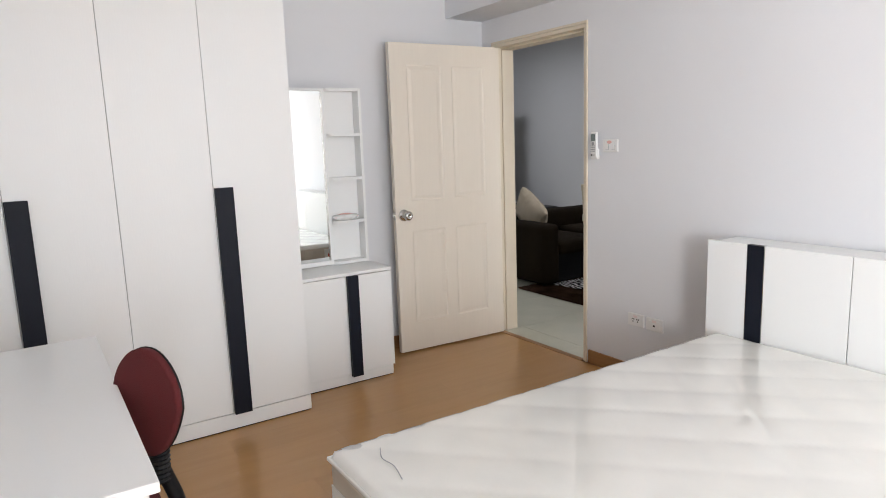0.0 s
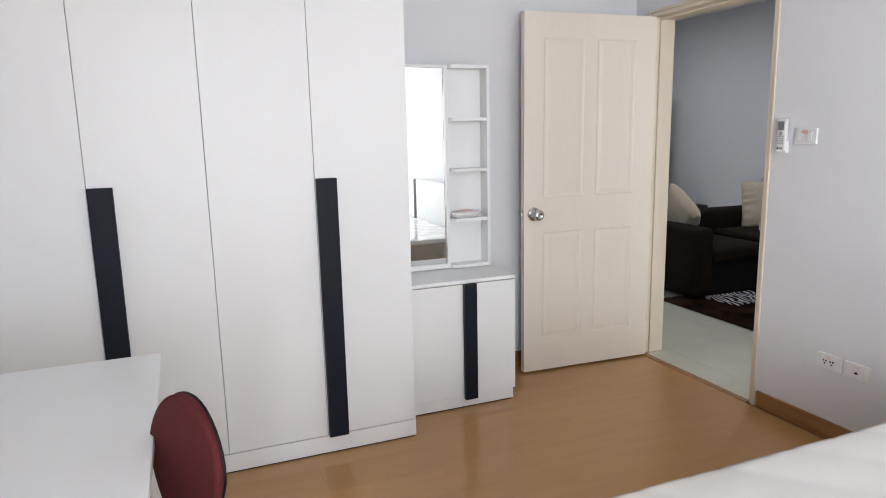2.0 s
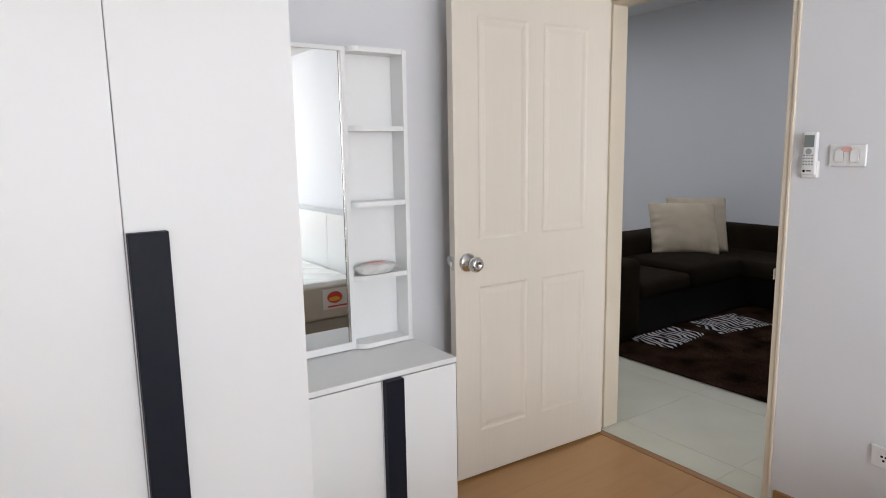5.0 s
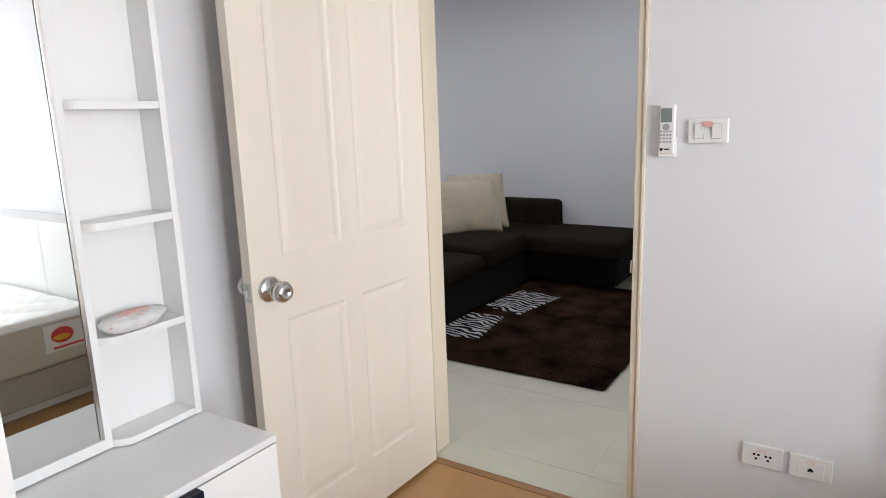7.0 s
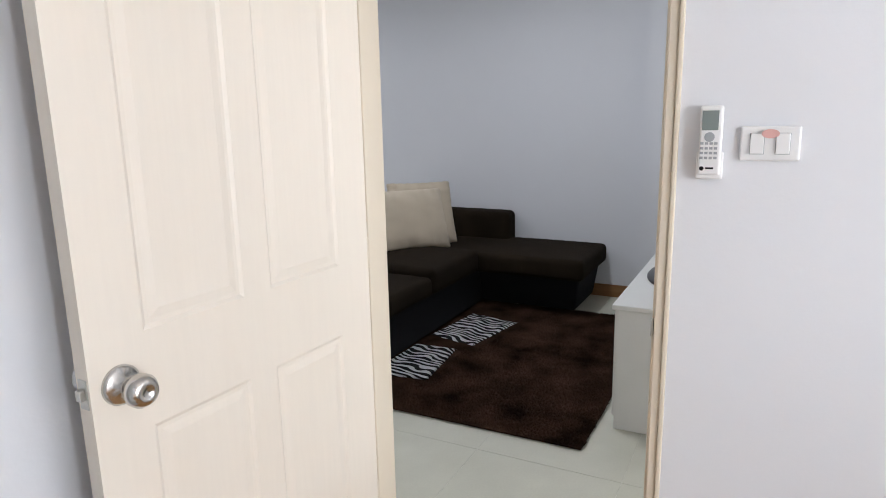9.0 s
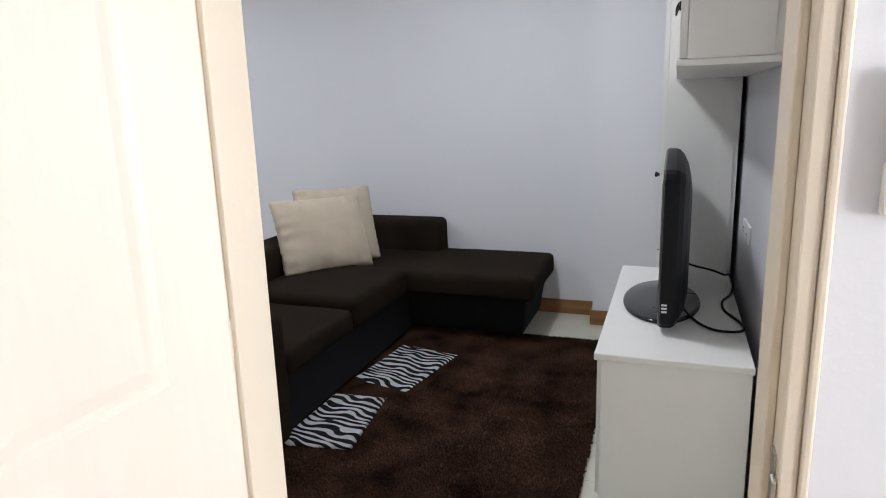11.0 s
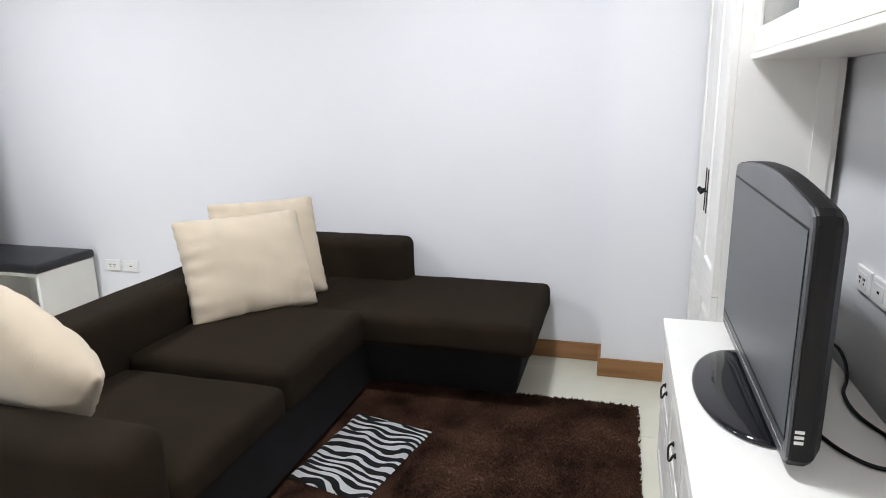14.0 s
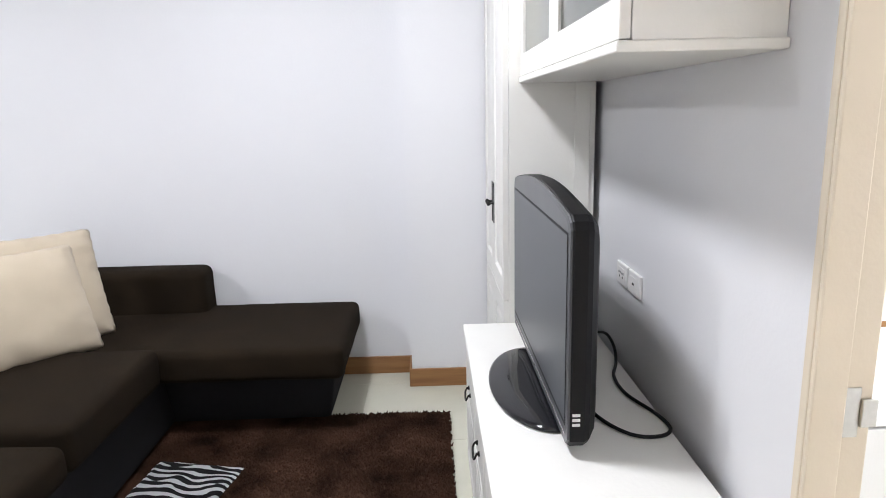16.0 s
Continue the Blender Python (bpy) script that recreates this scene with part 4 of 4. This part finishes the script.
while len(verts) < 42000 * 5:
    x, y = rng.uniform(RX0 - 0.004, RX1 + 0.004), rng.uniform(RY0 - 0.004, RY1 + 0.004)
    if y > 4.33 and x > 3.9:
        if rng.random() < 0.8:
            continue
    if any(a[0] + 0.01 < x < b[0] - 0.01 and a[1] + 0.01 < y < b[1] - 0.01 for a, b in ZP):
        if rng.random() < 0.95:
            continue
    hgt, wid, a = rng.uniform(0.008, 0.014), rng.uniform(0.005, 0.009), rng.uniform(0, 6.28)
    lx, ly = rng.gauss(0, 0.006), rng.gauss(0, 0.006)
    k = len(verts)
    for q in range(4):
        verts.append((x + wid * math.cos(a + q * 1.5708), y + wid * math.sin(a + q * 1.5708), 0.011))
    verts.append((x + lx, y + ly, 0.011 + hgt))
    faces += [(k, k + 1, k + 4), (k + 1, k + 2, k + 4), (k + 2, k + 3, k + 4), (k + 3, k, k + 4)]
me = bpy.data.meshes.new("shag")
me.from_pydata(verts, [], faces)
me.materials.append(RUG)
pile = new("shag", me)
pile.parent = rug
pile.matrix_parent_inverse = BASE[rug.name].inverted()
tagged(pile, "dark brown shaggy wool", "", "", "stuff")
for k, ((a, b), (c, e)) in enumerate(ZP):
    bm = bmesh.new()
    n = 26
    g = {}
    for i in range(n + 1):
        for j in range(n + 1):
            u, v = i / n, j / n
            p = [Vector(q) for q in ZC4[k]]
            x, y = (p[0].lerp(p[1], u)).lerp(p[3].lerp(p[2], u), v)
            edge = min(u, 1 - u, v, 1 - v)
            wob = 0.004 * noise.noise(Vector((x * 60, y * 60, 0)))
            g[i, j] = bm.verts.new((x + wob, y + wob, (0.020 if edge == 0 else 0.0265) + 0.002 * noise.noise(Vector((x * 25, y * 25, 2)))))
    for i in range(n):
        for j in range(n):
            bm.faces.new((g[i, j], g[i + 1, j], g[i + 1, j + 1], g[i, j + 1]))
    bmesh.ops.solidify(bm, geom=bm.faces, thickness=0.010)
    part("zebra_patch", bm, ZEBRA, rug, "black and white zebra striped patch", smooth=True)

# television console
tc = thing("tv_console", (4.56, 2.77, 0), "low white wooden television console with drawers", "tv console")
CX0, CX1, CY0, CY1, CT = 3.955, 5.163, 2.532, 3.008, 0.577
box("top", (CX0, CY0, CT - 0.024), (CX1, CY1, CT), WHITEP, tc, bevel=0.005, seg=3)
box("side_panel", (CX0 + 0.012, CY0 + 0.005, 0.0), (CX0 + 0.030, CY1 - 0.022, CT - 0.025), WHITEP, tc, bevel=0.001)
box("side_panel", (CX1 - 0.030, CY0 + 0.005, 0.0), (CX1 - 0.012, CY1 - 0.022, CT - 0.025), WHITEP, tc, bevel=0.001)
box("bottom_panel", (CX0 + 0.030, CY0 + 0.005, 0.05), (CX1 - 0.030, CY1 - 0.03, 0.068), WHITEP, tc, bevel=0.001)
box("back_panel", (CX0 + 0.030, CY0 + 0.005, 0.068), (CX1 - 0.030, CY0 + 0.012, CT - 0.025), WHITEP, tc, bevel=0.001)
box("plinth", (CX0 + 0.030, CY1 - 0.045, 0.0), (CX1 - 0.030, CY1 - 0.028, 0.05), WHITEP, tc, bevel=0.001)


def bail(x, y, z, parent):
    """A small black pull: two rosettes and a drooping bail, standing off the front along +y."""
    for s in (-1, 1):
        bm = bmesh.new()
        lathe(bm, [(0.008, 0), (0.008, 0.003), (0.004, 0.006), (0.003, 0.010)], pose(x + s * 0.032, y, z, -90), 12)
        part("rosette", bm, IRON, parent)
    tube("pull", [(x - 0.032, y + 0.008, z), (x - 0.034, y + 0.014, z - 0.013), (x - 0.014, y + 0.016, z - 0.024), (x + 0.014, y + 0.016, z - 0.024), (x + 0.034, y + 0.014, z - 0.013), (x + 0.032, y + 0.008, z)],
         0.0032, IRON, parent, "black iron bail pull")


for i in range(3):
    a = CX0 + 0.030 + i * (CX1 - CX0 - 0.06) / 3
    b = CX0 + 0.030 + (i + 1) * (CX1 - CX0 - 0.06) / 3
    for z0, z1 in ((0.055, 0.295), (0.301, 0.548)):
        mf = Matrix.Translation((b - 0.003, CY1 - 0.008, z0)) @ pose(0, 0, 0, 0, 0, 180)
        w_, h_ = b - a - 0.006, z1 - z0
        dw = slab_with_panels("drawer", w_, h_, 0.018, [(0.035, 0.035, w_ - 0.035, h_ - 0.035)], WHITEP, tc, mf, sunk=0.004, slope=0.012)
        if z0 > 0.2:
            bail((a + b) / 2 - 0.03, CY1 - 0.008, (z0 + z1) / 2 - 0.01, dw)

# television
tv = thing("television", (4.585, 2.80, CT), "black flat television on a round gloss base", "television")
TVM = pose(4.640, 2.815, 0.600, 0, 0, 0)
TW, TH = 0.925, 0.545
bm = bmesh.new()


def tv_outline(w, h, bulge, n=16):
    pts = [(-w / 2, 0.02), (-w / 2 + 0.02, 0.0), (w / 2 - 0.02, 0.0), (w / 2, 0.02)]
    pts += [(w / 2, h - 0.03), (w / 2 - 0.008, h - 0.012), (w / 2 - 0.03, h)]
    pts += [(w / 2 - 0.03 - (w - 0.06) * i / n, h + bulge * math.sin(math.pi * i / n)) for i in range(1, n)]
    pts += [(-w / 2 + 0.03, h), (-w / 2 + 0.008, h - 0.012), (-w / 2, h - 0.03)]
    return pts


def loft(bm, outlines, m):
    """Skins outlines [(y, [(x, z)...])...] of equal length and caps both ends."""
    rings = [[bm.verts.new(m @ Vector((x, y, z))) for x, z in pts] for y, pts in outlines]
    for a, b in zip(rings, rings[1:]):
        for i in range(len(a)):
            j = (i + 1) % len(a)
            bm.faces.new((a[i], a[j], b[j], b[i]))
    bm.faces.new(rings[0])
    bm.faces.new(rings[-1][::-1])


def shrunk(pts, k, h):
    return [(x * k, h / 2 + (z - h / 2) * k) for x, z in pts]


o = tv_outline(TW, TH, 0.036)
loft(bm, [(0.0, shrunk(o, 0.995, TH)), (-0.004, o), (-0.034, o), (-0.047, shrunk(o, 0.985, TH)), (-0.064, shrunk(o, 0.93, TH)), (-0.080, shrunk(o, 0.82, TH)), (-0.090, shrunk(o, 0.68, TH))], TVM)
part("shell", bm, BLACKP, tv, "black plastic back shell")
bm = bmesh.new()
loft(bm, [(0.0062, shrunk(o, 0.955, TH)), (0.0050, shrunk(o, 0.985, TH)), (0.0004, shrunk(o, 0.99, TH))], TVM)
part("bezel", bm, TVSHEEN, tv, "glossy bezel with its grey reflection in the colour")
box("screen_frame", (-TW / 2 + 0.024, 0.0063, 0.050), (TW / 2 - 0.024, 0.0072, TH - 0.040), BLACKP, tv, bevel=0, m=TVM)
box("screen", (-TW / 2 + 0.027, 0.0073, 0.0605), (TW / 2 - 0.032, 0.0080, TH - 0.0455), SCREEN, tv, bevel=0, m=TVM, label="matt screen with its grey reflection in the colour")
box("trim", (-TW / 2 + 0.03, 0.0064, 0.026), (TW / 2 - 0.03, 0.0085, 0.031), CHROME, tv, bevel=0.001, m=TVM, label="thin silver trim along the lower edge")
bm = bmesh.new()
lathe(bm, [(0.97, 0.0), (1.0, 0.004), (0.995, 0.010), (0.95, 0.0145), (0.5, 0.018), (0.02, 0.019)], pose(4.585, 2.815, CT) @ Matrix.Diagonal((0.290, 0.147, 1, 1)), 56)
part("base", bm, GLOSS, tv, "oval gloss black base", smooth=True)
bm = bmesh.new()
add_box(bm, (4.50, 2.768, CT + 0.017), (4.67, 2.800, 0.66), 0.008, 3)
part("neck", bm, GLOSS, tv)
lb = TVM @ pose(-TW / 2 - 0.0006, -0.014, 0.075)
for k in range(3):
    box("sticker", (-0.0006, -0.009, -0.016 + 0.012 * k), (0.0004, 0.009, -0.009 + 0.012 * k), LABELW, tv, bevel=0, m=lb, label="small white sticker lines")

cab = tube("television_cable", [(4.36, 2.765, 0.70), (4.37, 2.74, 0.63), (4.38, 2.705, 0.586), (4.31, 2.672, 0.583), (4.262, 2.625, 0.583), (4.262, 2.565, 0.583), (4.30, 2.535, 0.583), (4.38, 2.545, 0.583),
                                (4.50, 2.585, 0.583), (4.62, 2.585, 0.584), (4.72, 2.550, 0.586), (4.80, 2.535, 0.61), (4.86, 2.545, 0.632), (4.93, 2.565, 0.615), (4.98, 2.61, 0.62), (4.96, 2.68, 0.64), (4.88, 2.745, 0.68)], 0.0048, BLACKP)
tagged(cab, "black power cable looped on the console", "cable")

# wall cabinet above the television
wc = thing("wall_cabinet", (4.57, 2.65, 1.462), "white wall cabinet with framed glass doors", "wall cabinet")
UX0, UX1, UY0, UY1, UZ0, UZ1 = 3.975, 5.163, 2.496, 2.790, 1.462, 2.28
box("bottom_board", (UX0 - 0.008, UY0, UZ0), (UX1, UY1 + 0.006, UZ0 + 0.020), WHITEP, wc, bevel=0.004, seg=3)
box("side_panel", (UX0, UY0 + 0.048, UZ0 + 0.0205), (UX0 + 0.018, UY1 - 0.022, UZ1), WHITEP, wc, bevel=0.001)
box("back_rail", (UX0 + 0.006, UY0, UZ0 + 0.0205), (UX0 + 0.018, UY0 + 0.0478, UZ1), WHITEP, wc, bevel=0.001)
box("side_panel", (UX1 - 0.018, UY0, UZ0 + 0.0205), (UX1, UY1 - 0.022, UZ1), WHITEP, wc, bevel=0.001)
box("back_panel", (UX0 + 0.018, UY0, UZ0 + 0.0205), (UX1 - 0.018, UY0 + 0.010, UZ1), WHITEP, wc, bevel=0.001)
box("shelf", (UX0 + 0.018, UY0 + 0.010, 1.85), (UX1 - 0.018, UY1 - 0.03, 1.868), WHITEP, wc, bevel=0.001)
box("top_panel", (UX0, UY0, UZ1 + 0.0005), (UX1, UY1, UZ1 + 0.02), WHITEP, wc, bevel=0.002)
for i in range(2):
    a = UX0 + 0.002 + i * (UX1 - UX0) / 2
    b = a + (UX1 - UX0) / 2 - 0.004
    bm = bmesh.new()
    add_box(bm, (a, UY1 - 0.021, UZ0 + 0.023), (a + 0.055, UY1, UZ1 - 0.002), 0.002)
    add_box(bm, (b - 0.055, UY1 - 0.021, UZ0 + 0.023), (b, UY1, UZ1 - 0.002), 0.002)
    add_box(bm, (a + 0.055, UY1 - 0.021, UZ0 + 0.023), (b - 0.055, UY1, UZ0 + 0.095), 0.002)
    add_box(bm, (a + 0.055, UY1 - 0.021, UZ1 - 0.060), (b - 0.055, UY1, UZ1 - 0.002), 0.002)
    fr = part("door", bm, WHITEP, wc)
    box("pane", (a + 0.055, UY1 - 0.013, UZ0 + 0.095), (b - 0.055, UY1 - 0.009, UZ1 - 0.060), PANE, fr, bevel=0)
    bail(b - 0.04 if i == 0 else a + 0.04, UY1, UZ0 + 0.24, fr)

# tall cabinet between the television and the pier
tl = thing("tall_cabinet", (5.53, 2.72, 0), "tall white panelled cabinet with small black handles", "cabinet")
TX0, TX1, TY0, TY1 = 5.168, 5.888, 2.519, 2.852
box("side_panel", (TX0, TY0, 0), (TX0 + 0.020, TY1 - 0.021, 2.28), WHITEP, tl, bevel=0.0015)
box("side_panel", (TX1 - 0.020, TY0, 0), (TX1, TY1 - 0.021, 2.28), WHITEP, tl, bevel=0.0015)
box("back_panel", (TX0 + 0.020, TY0, 0), (TX1 - 0.020, TY0 + 0.010, 2.28), WHITEP, tl, bevel=0.001)
box("top_panel", (TX0 + 0.020, TY0 + 0.010, 2.26), (TX1 - 0.020, TY1 - 0.021, 2.28), WHITEP, tl, bevel=0.001)
box("bottom_panel", (TX0 + 0.020, TY0 + 0.010, 0.05), (TX1 - 0.020, TY1 - 0.021, 0.07), WHITEP, tl, bevel=0.001)
box("plinth", (TX0 + 0.020, TY1 - 0.05, 0.0), (TX1 - 0.020, TY1 - 0.03, 0.05), WHITEP, tl, bevel=0.001)
box("back_batten", (TX0 - 0.006, TY0 + 0.02, 0.58), (TX0 - 0.0005, TY0 + 0.075, 1.461), WHITEP, tl, bevel=0.001)
for i in range(2):
    a = TX0 + 0.002 + i * (TX1 - TX0) / 2
    w_ = (TX1 - TX0) / 2 - 0.004
    for z0, z1, key in ((0.07, 0.66, 0), (0.665, 2.27, 1)):
        mf = pose(a + w_, TY1, z0, 0, 0, 180)
        dd = slab_with_panels("door", w_, z1 - z0, 0.020, [(0.06, 0.075, w_ - 0.06, z1 - z0 - 0.075)], WHITEP, tl, mf, sunk=0.010, slope=0.022)
        hx = a + w_ - 0.03 if i == 0 else a + 0.03
        if key:
            box("handle_plate", (hx - 0.007, TY1 + 0.0003, 0.905), (hx + 0.007, TY1 + 0.0035, 1.075), IRON, dd, bevel=0.001, label="long black iron back plate")
            bm = bmesh.new()
            lathe(bm, [(0.004, 0), (0.004, 0.010), (0.011, 0.018), (0.011, 0.024), (0.004, 0.028)], pose(hx, TY1 + 0.0036, 0.99, -90), 14)
            part("knob", bm, IRON, dd, smooth=True)

# shoe bench beside the entrance door
sb = thing("shoe_bench", (5.82, 6.75, 0), "white open shoe bench with a black padded seat", "bench")
box("side_panel", (5.655, 6.40, 0), (6.065, 6.425, 0.40), WHITEP, sb, bevel=0.002)
box("side_panel", (5.655, 7.46, 0), (6.065, 7.485, 0.40), WHITEP, sb, bevel=0.002)
box("divider", (5.665, 6.93, 0.0705), (6.039, 6.95, 0.374), WHITEP, sb, bevel=0.001)
box("back_panel", (6.04, 6.426, 0.02), (6.060, 7.459, 0.40), WHITEP, sb, bevel=0.001)
box("shelf", (5.665, 6.426, 0.05), (6.039, 7.459, 0.07), WHITEP, sb, bevel=0.001)
box("shelf", (5.665, 6.426, 0.375), (6.039, 7.459, 0.40), WHITEP, sb, bevel=0.001)
soft_box("seat_pad", (5.630, 6.385, 0.402), (6.070, 7.50, 0.455), LEATHER, sb, bevel=0.018, puff=0.006, cuts=5, label="black vinyl seat pad")

# white chest in the second room
ct = thing("chest_of_drawers", (5.1, 1.8, 0), "low white chest in the bright second room", "chest")
box("top", (4.46, 1.25, 0.478), (5.20, 2.15, 0.50), WHITE, ct, bevel=0.003)
box("body", (4.475, 1.265, 0.0), (5.185, 2.135, 0.477), WHITE, ct, bevel=0.002)
box("front", (4.457, 1.27, 0.03), (4.474, 2.13, 0.470), WHITE, ct, bevel=0.002)


# ceiling lamps
def ceiling_light(x, y):
    c = thing("ceiling_light", (x, y, ZC), "round white ceiling light with opal diffuser", "ceiling light", "ceiling lights")
    bm = bmesh.new()
    lathe(bm, [(0.19, 0), (0.19, -0.02), (0.175, -0.03), (0.17, -0.03)], pose(x, y, ZC - 0.001), 40)
    part("frame", bm, PLASTIC, c, smooth=False)
    bm = bmesh.new()
    lathe(bm, [(0.168, -0.031), (0.16, -0.05), (0.12, -0.066), (0.05, -0.072), (0.004, -0.073)], pose(x, y, ZC - 0.001), 40)
    part("diffuser", bm, LAMPGLOW, c, smooth=True)


ceiling_light(4.50, 3.73)
ceiling_light(4.42, 6.32)

# ---------------------------------------------------------------- planks and tiles
PL, PW = 1.21, 0.192
pm = {}


def piece(key, w, d, h, mat, bevel):
    if key not in pm:
        bm = bmesh.new()
        add_box(bm, (0, 0, -h), (w, d, 0), 0)
        bmesh.ops.bevel(bm, geom=[e for e in bm.edges if all(v.co.z > -1e-6 for v in e.verts)], offset=bevel, segments=1, affect="EDGES")
        me = bpy.data.meshes.new(key)
        bm.to_mesh(me)
        bm.free()
        me.materials.append(mat)
        pm[key] = me
    return pm[key]


row = 0
y = YS
while y < YB - 0.01:
    d = min(PW, YB - y)
    x = X0 - (row * 0.47) % PL
    while x < XW - 0.02:
        a, b = max(x, X0), min(x + PL, XW - 0.016)
        if b - a > 0.02:
            ob = new("plank", piece("plank_%.3f_%.3f" % (b - a, d), b - a - 0.0003, d - 0.0003, 0.0095, LAMINATE, 0.0001))
            ob.location = (a, y, 0)
            ob.parent = floor
        x += PL
    y += PW
    row += 1
GX, GY, TS = 2.94, 3.46, 0.60
for i in range(-1, 7):
    for j in range(-7, 10):
        a, b = max(GX + i * TS, XW + 0.024), min(GX + (i + 1) * TS, 6.5)
        c, e = max(GY + j * TS, -0.4), min(GY + (j + 1) * TS, YN + 1.4)
        if b - a > 0.01 and e - c > 0.01:
            ob = new("tile", piece("tile_%.3f_%.3f" % (b - a, e - c), b - a - 0.0018, e - c - 0.0018, 0.0012, TILE, 0.0005))
            ob.location = (a + 0.0009, c + 0.0009, 0)
            ob.parent = tiled
